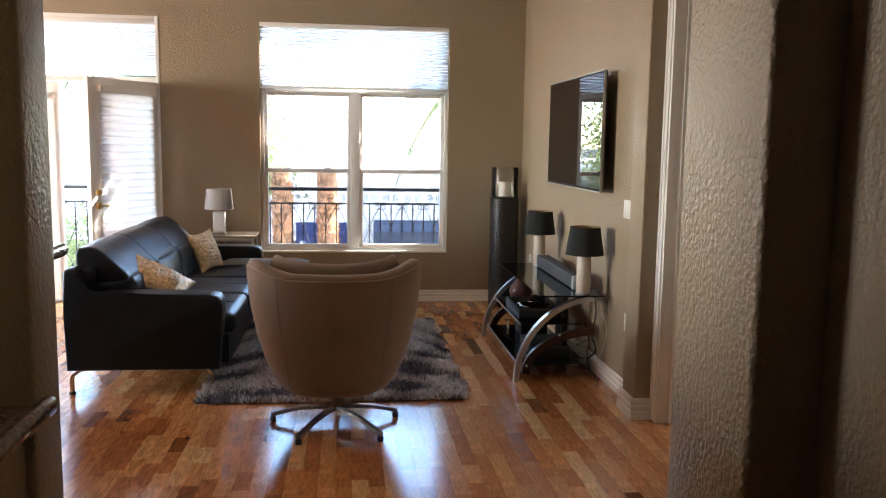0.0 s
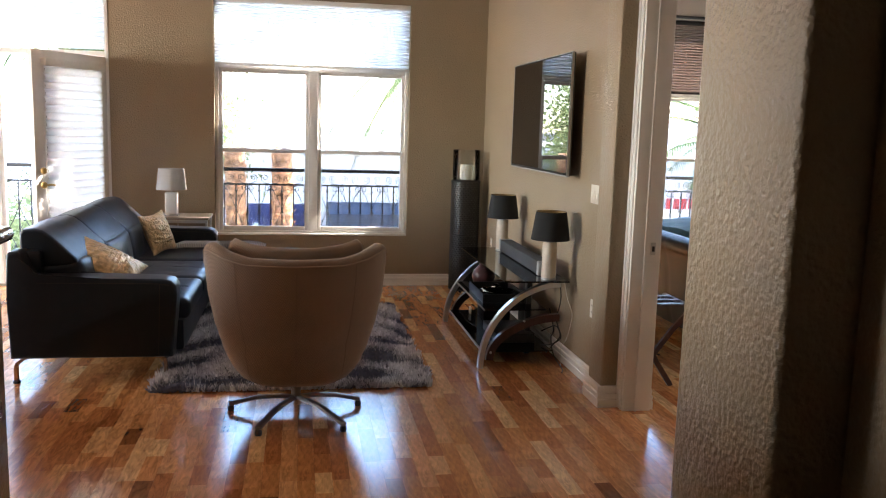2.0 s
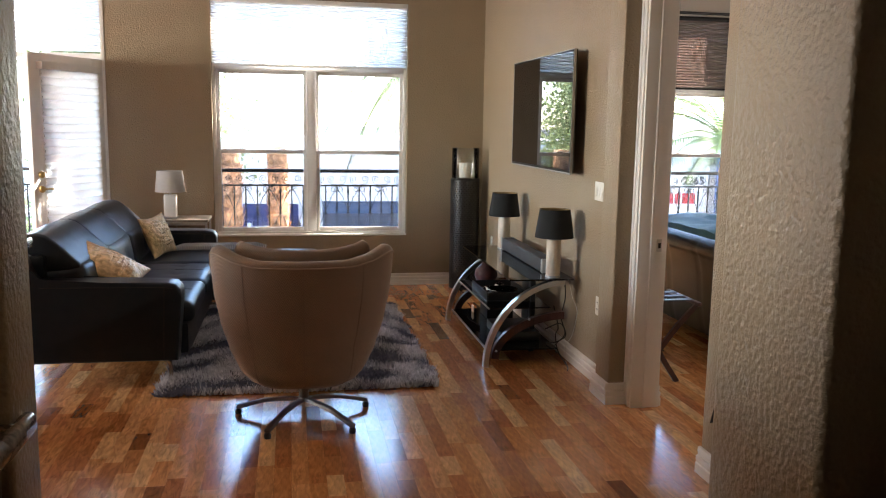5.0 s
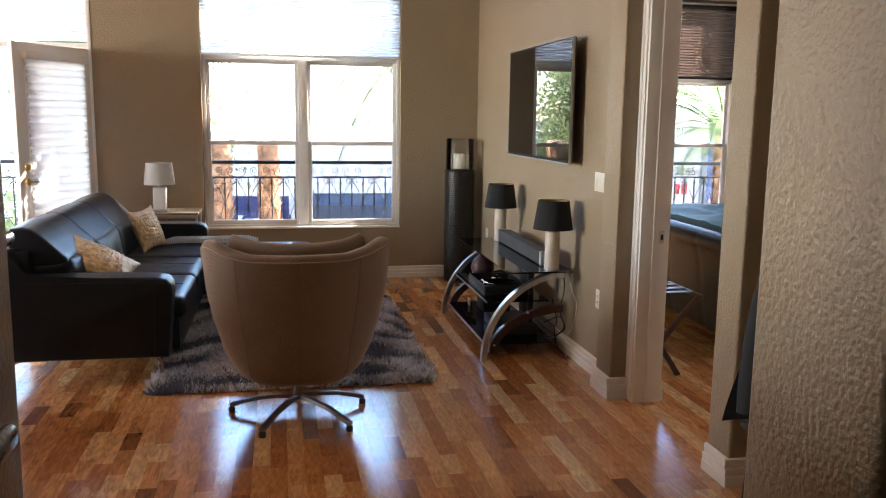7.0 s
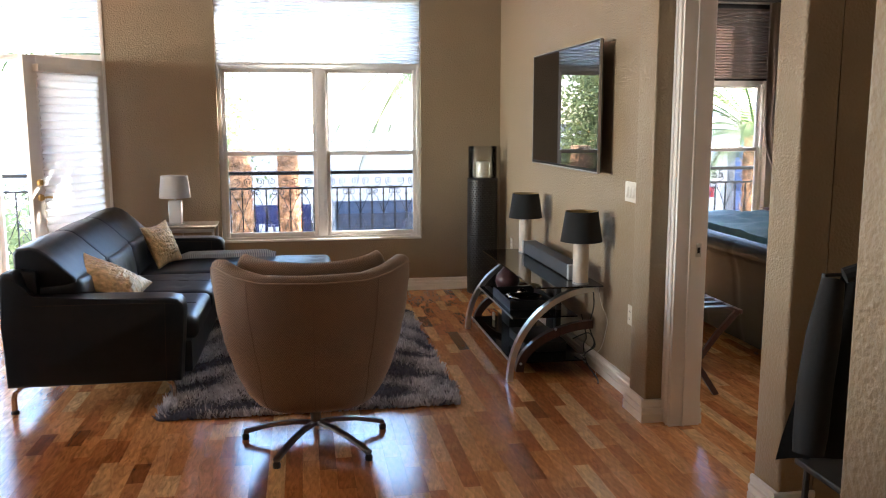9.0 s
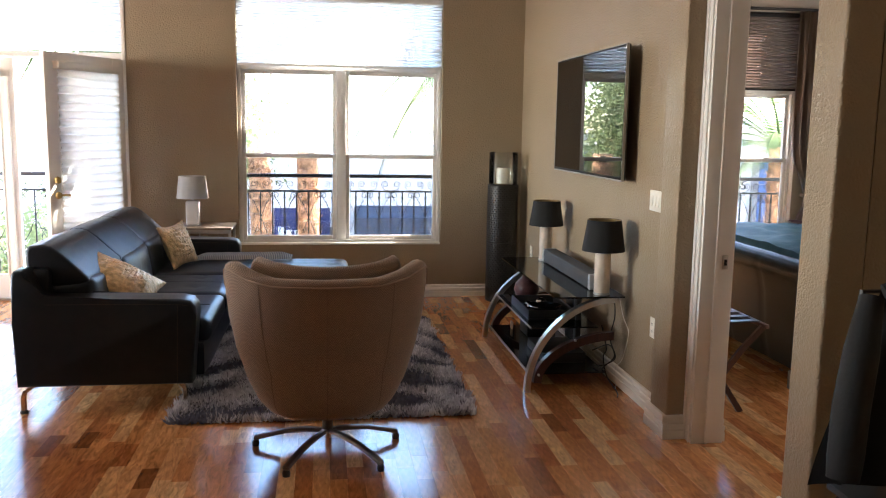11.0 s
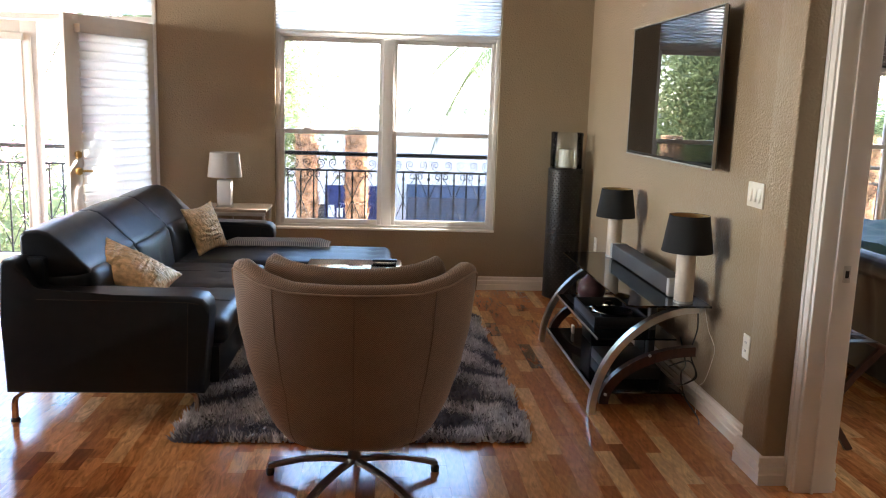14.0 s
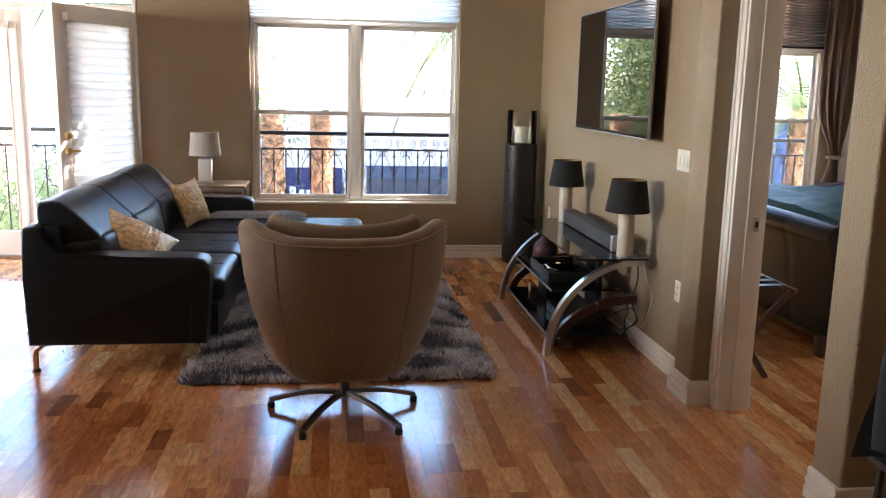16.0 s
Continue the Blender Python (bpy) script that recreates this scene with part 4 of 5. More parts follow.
# ---- television ----
tv = thing("television", (1.2, 5.96, 1.68), "flat black television mounted on the taupe wall", "television")
bm = B()
box(bm, 1.158, 1.182, 5.229, 6.695, 1.288, 2.078, 0.004, 2)
body = part("body", bm, BLACKPL, tv)
bm = B()
box(bm, 1.1555, 1.158, 5.240, 6.684, 1.304, 2.068)
part("screen", bm, SCREEN, tv, "glossy black screen reflecting the window", smooth=0)
bm = B()
box(bm, 1.1535, 1.172, 5.225, 6.699, 1.279, 1.2875, 0.002)
box(bm, 1.1535, 1.172, 5.225, 5.2288, 1.2876, 2.078, 0.001)
box(bm, 1.1535, 1.172, 6.6953, 6.699, 1.2876, 2.078, 0.001)
box(bm, 1.1535, 1.172, 5.225, 6.699, 2.0783, 2.082, 0.001)
part("bezel", bm, SILVERPL, tv, "thin silver bezel")
bm = B()
box(bm, 1.182, 1.215, 5.5, 6.4, 1.33, 1.75, 0.01)
box(bm, 1.215, XE - 0.001, 5.7, 6.2, 1.45, 1.85, 0.004)
part("wall_mount", bm, BLACKPL, tv)

# ---- glass tv stand ----
ts = thing("tv_stand", (0.95, 5.95, 0), "black glass television stand with arched steel and cherry sides", "tv stand")


def arc_pts(p0, p1, y, bow, n=18):
    """A quarter ellipse rising from p0 on the floor to p1 at the back."""
    out = []
    for k in range(n + 1):
        a = math.pi / 2 * k / n
        out.append((p1[0] - (p1[0] - p0[0]) * math.cos(a) ** bow, y, p0[1] + (p1[1] - p0[1]) * math.sin(a)))
    return out


def stand_top(bm, z, th, x0f, x1, y0, y1, cut):
    """Glass with a front edge set back towards the ends."""
    pts = [(x0f, y0 + cut), (x0f, y1 - cut), (x0f + 0.03, y1), (x1, y1), (x1, y0), (x0f + 0.03, y0)]
    lo = [bm.verts.new((x, y, z)) for x, y in pts]
    hi = [bm.verts.new((x, y, z + th)) for x, y in pts]
    bm.faces.new(lo[::-1])
    bm.faces.new(hi)
    for k in range(len(pts)):
        k2 = (k + 1) % len(pts)
        bm.faces.new((lo[k], lo[k2], hi[k2], hi[k]))


bm = B()
stand_top(bm, 0.592, 0.010, 0.765, 1.195, 5.17, 6.715, 0.02)
part("top_shelf", bm, BLACKGLASS, ts, "black glass top shelf")
bm = B()
stand_top(bm, 0.352, 0.008, 0.69, 1.12, 5.42, 6.47, 0.02)
part("middle_shelf", bm, BLACKGLASS, ts, "black glass middle shelf")
bm = B()
stand_top(bm, 0.092, 0.008, 0.66, 1.14, 5.31, 6.59, 0.02)
part("bottom_shelf", bm, BLACKGLASS, ts, "black glass bottom shelf")
bm = B()
box(bm, 0.655, 0.663, 5.31, 6.59, 0.088, 0.103, 0.001)
box(bm, 0.686, 0.691, 5.42, 6.47, 0.350, 0.362, 0.001)
part("shelf_edge", bm, STEEL, ts)
for y in (5.27, 6.63):
    bm = B()
    flatbar(bm, arc_pts((0.635, 0.0), (1.16, 0.565), y, 1.05), (0, 1, 0), 0.052, 0.034)
    side = part("arch", bm, STEEL, ts, "brushed steel arched side")
    s = 1 if y < 6 else -1
    bm = B()
    flatbar(bm, arc_pts((0.70, 0.05), (1.17, 0.335), y + 0.02 * s, 1.1), (0, 1, 0), 0.045, 0.05)
    part("wood_arch", bm, REDWOOD, ts, "dark cherry wood arch")
    bm = B()
    box(bm, 1.03, 1.065, y + 0.36 * s - 0.03, y + 0.36 * s + 0.03, 0.0, 0.591, 0.004)
    part("rear_post", bm, BLACKPL, ts)
    for x, z in ((0.70, 0.11), (0.92, 0.32), (1.08, 0.55)):
        bm = B()
        tube(bm, [(x, y - 0.03, z), (x, y - 0.022, z)], 0.008, 10)
        part("bolt", bm, STEEL, side)
bm = B()
box(bm, 1.09, 1.14, 5.86, 6.04, 0.0, 0.591, 0.004)
part("rear_panel", bm, BLACKPL, ts)


def table_lamp(x, y, z):
    ob = thing("table_lamp", (x, y, z), "cream ceramic table lamp with black shade on the glass stand", "lamp", "lamps on the tv stand")
    bm = B()
    lathe(bm, (x, y, z), ((0.05, 0.0), (0.05, 0.012)), 24)
    part("foot", bm, SILVERPL, ob)
    bm = B()
    lathe(bm, (x, y, z + 0.012), ((0.046, 0.0), (0.048, 0.004), (0.048, 0.228), (0.044, 0.236)), 28)
    part("body", bm, CREAM, ob, "cream textured ceramic cylinder")
    bm = B()
    lathe(bm, (x, y, z + 0.248), ((0.026, 0.0), (0.026, 0.008), (0.012, 0.012), (0.012, 0.05)), 16)
    part("neck", bm, SILVERPL, ob)
    bm = B()
    lathe(bm, (x, y, z + 0.265), ((0.128, 0.0), (0.100, 0.185), (0.0985, 0.185), (0.1265, 0.0)), 40, closed=True)
    sh = part("shade", bm, SHADE_BLACK, ob, "black tapered drum shade")
    bm = B()
    lathe(bm, (x, y, z + 0.265), ((0.1262, 0.002), (0.0982, 0.183), (0.0978, 0.183), (0.1258, 0.002)), 40, closed=True)
    part("lining", bm, SHADE_GOLD, sh, "gold lining")
    bm = B()
    for k in range(3):
        a = k * 2.094 + 0.4
        tube(bm, [(x, y, z + 0.40), (x + 0.099 * math.cos(a), y + 0.099 * math.sin(a), z + 0.44)], 0.002, 6)
    tube(bm, [(x, y, z + 0.29), (x, y, z + 0.405)], 0.004, 8)
    part("spider", bm, SILVERPL, sh)
    return ob


lamp_a = table_lamp(1.075, 5.255, 0.602)
copy_thing(lamp_a, pose(1.07, 6.56, 0.602))

# soundbar on the stand
sbar = thing("soundbar", (1.09, 5.96, 0.602), "dark grey soundbar with silver end lying on the glass stand", "soundbar")
bm = B()
box(bm, 1.035, 1.135, 5.395, 6.47, 0.607, 0.70, 0.008, 3)
part("grille", bm, GREYCLOTH, sbar)
bm = B()
box(bm, 1.03, 1.14, 5.36, 5.395, 0.605, 0.702, 0.008, 3)
part("end_cap", bm, SILVERPL, sbar, "silver end cap")
bm = B()
box(bm, 1.03, 1.14, 6.47, 6.50, 0.605, 0.702, 0.008, 3)
part("end_cap", bm, SILVERPL, sbar)
for y in (5.5, 6.35):
    bm = B()
    box(bm, 1.05, 1.12, y - 0.02, y + 0.02, 0.602, 0.607)
    part("rubber_foot", bm, BLACKPL, sbar)

# tray with silver bowl, vase and boxes on the middle shelf
tray = thing("serving_tray", (0.87, 5.87, 0.36), "black tray with cut handles on the middle glass shelf", "tray")
bm = B()
box(bm, 0.72, 1.03, 5.62, 6.12, 0.361, 0.369)
part("bottom", bm, BLACKPL, tray)
for q in ((0.72, 0.73, 5.62, 6.12), (1.02, 1.03, 5.62, 6.12), (0.73, 1.02, 5.62, 5.63), (0.73, 1.02, 6.11, 6.12)):
    bm = B()
    box(bm, *q, 0.369, 0.425, 0.003)
    part("side", bm, BLACKPL, tray)
bm = B()
bowl = ((0.03, 0.0), (0.055, 0.008), (0.095, 0.035), (0.115, 0.05), (0.112, 0.052), (0.09, 0.038), (0.05, 0.014), (0.002, 0.010))
lathe(bm, (0.875, 5.80, 0.37), bowl, 32)
solo("silver_bowl", bm, SILVER, "polished silver dish lying in the black tray", "bowl")
for k, (x, y, r) in enumerate(((0.80, 5.95, 0.035), (0.90, 6.0, 0.045), (0.96, 5.92, 0.03))):
    bm = B()
    lathe(bm, (x, y, 0.37), ((r * 0.5, 0), (r, r * 0.4), (r * 0.8, r), (r * 0.3, r * 1.3)), 20)
    solo("silver_ornament", bm, SILVER, "small rounded silver ornament in the black tray", "ornament", "silver ornaments in the tray")
bm = B()
lathe(bm, (0.862, 6.27, 0.36), ((0.04, 0.0), (0.075, 0.03), (0.09, 0.075), (0.082, 0.12), (0.045, 0.16), (0.026, 0.19), (0.034, 0.207), (0.024, 0.208), (0.018, 0.19)), 30)
solo("vase", bm, VASE, "mottled purple-brown vase on the glass shelf", "vase")
bm = B()
box(bm, 0.80, 1.08, 5.52, 5.95, 0.10, 0.165, 0.005)
solo("media_player", bm, BLACKPL, "black media player on the lower glass shelf", "media player")
bm = B()
box(bm, 0.80, 0.812, 6.44, 6.49, 0.10, 0.155, 0.002)
solo("white_card", bm, PLATE, "small white card standing on the lower shelf", "card")
bm = B()
box(bm, 0.86, 1.07, 6.20, 6.44, 0.10, 0.33, 0.006)
solo("subwoofer", bm, BLACKPL, "black subwoofer box on the lower glass shelf", "speaker")


def cable(pts, r, material, label):
    bm = B()
    p = [Vector(q) for q in pts]
    out = []
    for i in range(len(p) - 1):
        a, b, c, d = p[max(i - 1, 0)], p[i], p[i + 1], p[min(i + 2, len(p) - 1)]
        for k in range(8):
            t = k / 8
            out.append(0.5 * ((2 * b) + (c - a) * t + (2 * a - 5 * b + 4 * c - d) * t * t + (3 * b - a - 3 * c + d) * t ** 3))
    out.append(p[-1])
    tube(bm, out, r, 6)
    solo("power_cable", bm, material, label, "cable", "cables behind the tv stand")


cable([(1.17, 5.20, 0.59), (1.19, 5.18, 0.48), (1.205, 5.12, 0.40), (1.21, 5.16, 0.30), (1.2, 5.2, 0.2), (1.2, 5.3, 0.12), (1.19, 5.25, 0.006)], 0.0016, PLATE, "white cable hanging behind the television stand")
cable([(1.17, 5.3, 0.59), (1.19, 5.32, 0.45), (1.18, 5.36, 0.3), (1.19, 5.28, 0.2), (1.18, 5.4, 0.12), (1.19, 5.6, 0.006)], 0.004, BLACKPL, "black cable hanging behind the television stand")
cable([(1.17, 5.5, 0.35), (1.18, 5.42, 0.22), (1.19, 5.5, 0.14), (1.18, 5.4, 0.05), (1.18, 5.2, 0.006), (1.15, 5.1, 0.006)], 0.004, BLACKPL, "black cable coiled on the floor behind the stand")
cable([(1.1, 5.45, 0.2), (1.17, 5.35, 0.26), (1.18, 5.27, 0.21), (1.15, 5.33, 0.14), (1.1, 5.42, 0.11)], 0.004, BLACKPL, "black cable looped on the lower shelf")

# ---- candle pillar ----
PX, PY = 1.04, 8.0
pil = thing("candle_pillar", (PX, PY, 0), "tall black embossed metal candle pillar in the corner", "candle holder")
bm = B()
lathe(bm, (PX, PY, 0), ((0.137, 0.0), (0.137, 1.072), (0.13, 1.077), (0.0, 1.077)), 48)
core = part("column", bm, WICKER, pil)
bm = B()
for k in range(3):
    z = (0.006, 0.545, 1.066)[k]
    lathe(bm, (PX, PY, z), ((0.139, -0.004), (0.1445, 0.0), (0.139, 0.006)), 48, closed=True)
part("band", bm, WICKER, pil)
vs, fs = [], []
for row in range(52):
    for k in range(26):
        a = 2 * math.pi * (k + 0.5 * (row % 2)) / 26
        if math.sin(a) > 0.55:
            continue
        z = 0.02 + row * 0.0203
        i = len(vs)
        for da, dz, dr in ((-0.085, 0, 0.1375), (0, -0.0075, 0.1375), (0.085, 0, 0.1375), (0, 0.0075, 0.1375), (0, 0, 0.1445)):
            vs.append((dr * math.cos(a + da), dr * math.sin(a + da), z + dz))
        fs += [(i, i + 1, i + 4), (i + 1, i + 2, i + 4), (i + 2, i + 3, i + 4), (i + 3, i, i + 4)]
me = bpy.data.meshes.new("embossing")
me.from_pydata(vs, [], fs)
me.materials.append(WICKER)
ob = new("embossing", me)
ob.parent = pil
tagged(ob, kind="stuff")
bm = B()
lathe(bm, (PX, PY, 1.078), ((0.126, 0.0), (0.131, 0.01), (0.131, 0.283), (0.128, 0.288), (0.125, 0.282), (0.125, 0.008), (0.0, 0.008)), 40)
gv = solo("hurricane_glass", bm, VASEGLASS, "clear glass cylinder standing on the black pillar", "vase")
bm = B()
lathe(bm, (PX, PY, 1.0865), ((0.06, 0.0), (0.062, 0.004), (0.062, 0.128), (0.056, 0.138), (0.03, 0.132), (0.0, 0.13)), 28)
candle = solo("pillar_candle", bm, WAX, "thick white pillar candle inside the glass cylinder", "candle")
bm = B()
tube(bm, [(PX, PY, 1.216), (PX + 0.002, PY, 1.232)], 0.0015, 6)
part("wick", bm, BLACKPL, candle)

# ---- end table and white lamp ----
et = thing("end_table", (-1.6, 7.95, 0), "slim end table with weathered wood top and metal frame", "end table")
bm = B()
box(bm, -1.86, -1.36, 7.75, 8.15, 0.685, 0.708, 0.004)
part("tabletop", bm, WOODTABLE, et, "weathered light wood top")
bm = B()
box(bm, -1.85, -1.37, 7.755, 7.775, 0.655, 0.6849, 0.002)
part("apron", bm, STEEL, et)
bm = B()
box(bm, -1.85, -1.37, 8.125, 8.145, 0.655, 0.6849, 0.002)
part("apron", bm, STEEL, et)
for x in (-1.84, -1.38):
    for y in (7.765, 8.135):
        bm = B()
        box(bm, x - 0.01, x + 0.01, y - 0.01, y + 0.01, 0, 0.655, 0.002)
        part("leg", bm, STEEL, et)
LX, LY, LZ = -1.70, 7.90, 0.708
wl = thing("table_lamp", (LX, LY, LZ), "white ceramic table lamp with white shade on the end table", "lamp")
bm = B()
box(bm, LX - 0.062, LX + 0.062, LY - 0.055, LY + 0.055, LZ, LZ + 0.012, 0.003)
part("foot", bm, SILVERPL, wl)
bm = B()
box(bm, LX - 0.055, LX + 0.055, LY - 0.05, LY + 0.05, LZ + 0.012, LZ + 0.215, 0.014, 3)
part("body", bm, WHITECER, wl)
bm = B()
tube(bm, [(LX, LY, LZ + 0.21), (LX, LY, LZ + 0.36)], 0.01, 10)
part("neck", bm, SILVERPL, wl)
bm = B()
lathe(bm, (LX, LY, LZ + 0.238), ((0.133, 0.0), (0.112, 0.19), (0.1105, 0.19), (0.1315, 0.0)), 40, closed=True)
part("shade", bm, SHADE_WHITE, wl, "white fabric shade")
cable([(-1.7, 8.10, 0.70), (-1.69, 8.17, 0.68), (-1.68, 8.175, 0.4), (-1.66, 8.17, 0.2)], 0.003, PLATE, "white lamp cord running down behind the end table")


# ---- switches and outlets ----
def wall_plate(name, y, z, gangs, label, category):
    ob = thing(name, (XE, y, z), label, category)
    w = 0.072 + 0.046 * (gangs - 1)
    bm = B()
    box(bm, XE - 0.006, XE + 0.001, y - w / 2, y + w / 2, z - 0.058, z + 0.058, 0.003, 2)
    plate = part("plate", bm, PLATE, ob)
    for g in range(gangs):
        yy = y + (g - (gangs - 1) / 2) * 0.046
        if category == "light switch":
            bm = B()
            box(bm, XE - 0.010, XE - 0.006, yy - 0.0165, yy + 0.0165, z - 0.033, z + 0.033, 0.002, m=about((XE - 0.006, yy, z), 0, 7))
            part("rocker", bm, PLATE, plate)
        else:
            for dz in (-0.02, 0.02):
                bm = B()
                box(bm, XE - 0.008, XE - 0.006, yy - 0.014, yy + 0.014, z + dz - 0.013, z + dz + 0.013, 0.001)
                part("socket", bm, PLATE, plate)
                bm = B()
                for d in (-0.006, 0.006):
                    box(bm, XE - 0.0084, XE - 0.008, yy + d - 0.002, yy + d + 0.002, z + dz - 0.005, z + dz + 0.007)
                part("slot", bm, BLACKPL, plate)
    return ob


wall_plate("light_switch", 4.911, 1.195, 3, "ivory triple rocker light switch on the taupe wall", "light switch")
wall_plate("wall_outlet", 4.86, 0.485, 1, "ivory wall outlet low on the taupe wall", "outlet")
wall_plate("wall_outlet", 7.70, 0.49, 1, "ivory wall outlet behind the candle pillar", "outlet")

# ---- jacket on a chair in the recess ----
st = thing("metal_chair", (1.07, 2.62, 0), "slim dark metal chair standing in the dim recess", "chair")
for x, y in ((1.02, 2.54), (1.30, 2.54), (1.02, 2.78), (1.30, 2.78)):
    bm = B()
    tube(bm, [(x, y, 0), (x + (0.02 if x < 1.1 else -0.02), y, 0.46)], 0.011, 8)
    part("leg", bm, IRON, st)
bm = B()
box(bm, 1.0, 1.32, 2.52, 2.80, 0.46, 0.485, 0.008)
part("seat", bm, IRON, st)
bm = B()
tube(bm, [(1.03, 2.78, 0.48), (1.05, 2.79, 0.8), (1.07, 2.80, 1.10), (1.25, 2.80, 1.10), (1.27, 2.79, 0.8), (1.29, 2.78, 0.48)], 0.012, 8)
part("back_frame", bm, IRON, st)
bm = B()


def coat(u, v):
    """A jacket hanging from a shoulder line, falling in folds."""
    a = 2 * u - 1
    spread = 0.07 + 0.245 * v ** 0.9
    x = 1.155 + a * spread + 0.012 * math.sin(9 * u + 5 * v)
    y = 2.74 - 0.12 * v - 0.05 * math.cos(a * 1.5) * (0.3 + v) + 0.018 * math.sin(14 * u + 2 * v)
    return (x, y, 1.13 - 0.555 * v - 0.02 * a * a + 0.012 * math.sin(11 * u) * v)


sheet(bm, coat, 40, 30)
bmesh.ops.solidify(bm, geom=bm.faces[:], thickness=0.02)
jk = solo("jacket", bm, JACKET, "black jacket draped over the back of a metal chair", "jacket")
bm = B()
tube(bm, [(1.03, 2.70, 1.10), (0.97, 2.64, 0.95), (0.925, 2.60, 0.80), (0.90, 2.57, 0.66), (0.89, 2.56, 0.60)], [0.035, 0.05, 0.052, 0.05, 0.045], 14)
part("sleeve", bm, JACKET, jk)
bm = B()
tube(bm, [(1.04, 2.66, 1.125), (1.10, 2.64, 1.15), (1.17, 2.64, 1.15), (1.22, 2.66, 1.125)], 0.025, 10)
part("collar", bm, JACKET, jk)

# ---- bedroom ----
bed = thing("sleigh_bed", (3.3, 5.9, 0), "dark leather sleigh bed with a teal comforter", "bed")
FY0, FY1, FX = 5.08, 7.05, 2.24


def footboard(u, v):
    y = FY0 + (FY1 - FY0) * u
    prof = [(0.11, 0.10), (0.085, 0.20), (0.065, 0.32), (0.055, 0.44), (0.045, 0.55), (0.025, 0.64)]
    prof += [(0.075 - 0.085 * math.cos(radians(q)), 0.735 + 0.075 * math.sin(radians(q))) for q in range(-40, 200, 20)]
    prof += [(0.15, 0.60), (0.15, 0.10)]
    t = v * (len(prof) - 1)
    i = min(int(t), len(prof) - 2)
    s = t - i
    x = prof[i][0] + (prof[i + 1][0] - prof[i][0]) * s
    z = prof[i][1] + (prof[i + 1][1] - prof[i][1]) * s
    seam = -0.006 * sum(math.exp(-((u - q) / 0.012) ** 2) for q in (0.25, 0.5, 0.75))
    return (FX + x - seam, y, z)


bm = B()
g = sheet(bm, footboard, 60, 57)
bm.faces.new(g[0])
bm.faces.new(g[-1][::-1])
part("footboard", bm, BEDLEATHER, bed, "curved dark leather footboard")
bm = B()
box(bm, FX + 0.13, 4.9, FY0 + 0.03, FY0 + 0.09, 0.12, 0.42, 0.015)
part("side_rail", bm, BEDLEATHER, bed)
bm = B()
box(bm, FX + 0.13, 4.9, FY1 - 0.09, FY1 - 0.03, 0.12, 0.42, 0.015)
part("side_rail", bm, BEDLEATHER, bed)
bm = B()
puff(bm, 4.8, 4.98, FY0, FY1, 0.1, 1.25, 0.08, n=10)
part("headboard", bm, BEDLEATHER, bed)
for x in (FX + 0.08, 4.86):
    for y in (FY0 + 0.07, FY1 - 0.07):
        bm = B()
        box(bm, x - 0.04, x + 0.04, y - 0.04, y + 0.04, 0, 0.12, 0.008)
        part("foot", bm, REDWOOD, bed)
bm = B()
puff(bm, FX + 0.14, 4.79, FY0 + 0.1, FY1 - 0.1, 0.3, 0.74, 0.06, n=8)
solo("mattress", bm, LINEN, "white mattress in the dark leather bed", "mattress")
bm = B()


def comforter(u, v):
    x = FX + 0.145 + 2.0 * u
    a = 2 * v - 1
    y = (FY0 + FY1) / 2 + a * ((FY1 - FY0) / 2 + 0.03)
    drop = max(0, abs(a) - 0.90) / 0.10
    z = 0.765 + 0.055 * (1 - a * a) + 0.06 * min(1, u * 6) + 0.020 * noise.noise((x * 3.2, y * 3.2, 0)) + 0.012 * noise.noise((x * 9, y * 9, 1)) - 0.30 * drop ** 1.5
    for k in range(1, 6):
        z -= 0.016 * math.exp(-((u - k / 6) / 0.02) ** 2) * (1 - drop)
    z -= 0.10 * max(0.0, 1 - u / 0.03)
    return (x, y, z)


sheet(bm, comforter, 60, 60)
bmesh.ops.solidify(bm, geom=bm.faces[:], thickness=0.03)
solo("comforter", bm, TEAL, "rumpled teal quilted comforter spread over the bed", "comforter")
bm = B()


def runner(u, v):
    x, y, z = comforter(0.42 + 0.17 * u, 0.06 + 0.88 * v)
    return (x, y, z + 0.02 + 0.012 * math.sin(math.pi * u))


sheet(bm, runner, 12, 40)
bmesh.ops.solidify(bm, geom=bm.faces[:], thickness=0.02)
solo("bed_runner", bm, BURG, "burgundy blanket folded across the teal comforter", "blanket")
bm = B()
puff(bm, 3.72, 4.14, 5.25, 5.9, 0.82, 0.99, 0.08, bulge=0.03, n=12, wrinkle=0.01)
solo("bed_pillow", bm, LINEN, "white bed pillow at the head of the bed", "pillow", "bed pillows")
bm = B()
puff(bm, 3.56, 3.98, 6.25, 6.95, 0.82, 0.985, 0.08, bulge=0.03, n=12, wrinkle=0.01)
solo("bed_pillow", bm, LINEN, "white bed pillow at the head of the bed", "pillow", "bed pillows")
bm = B()


def sheet_drop(u, v):
    x = FX + 0.125 + 0.42 * u
    return (x, FY0 - 0.012 - 0.03 * math.sin(3 * v) + 0.014 * math.sin(16 * u), 0.60 - 0.40 * v - 0.03 * math.sin(5 * u))


sheet(bm, sheet_drop, 26, 16)
bmesh.ops.solidify(bm, geom=bm.faces[:], thickness=0.008)
solo("bed_sheet", bm, LINEN, "white sheet hanging over the side of the bed", "bed sheet")

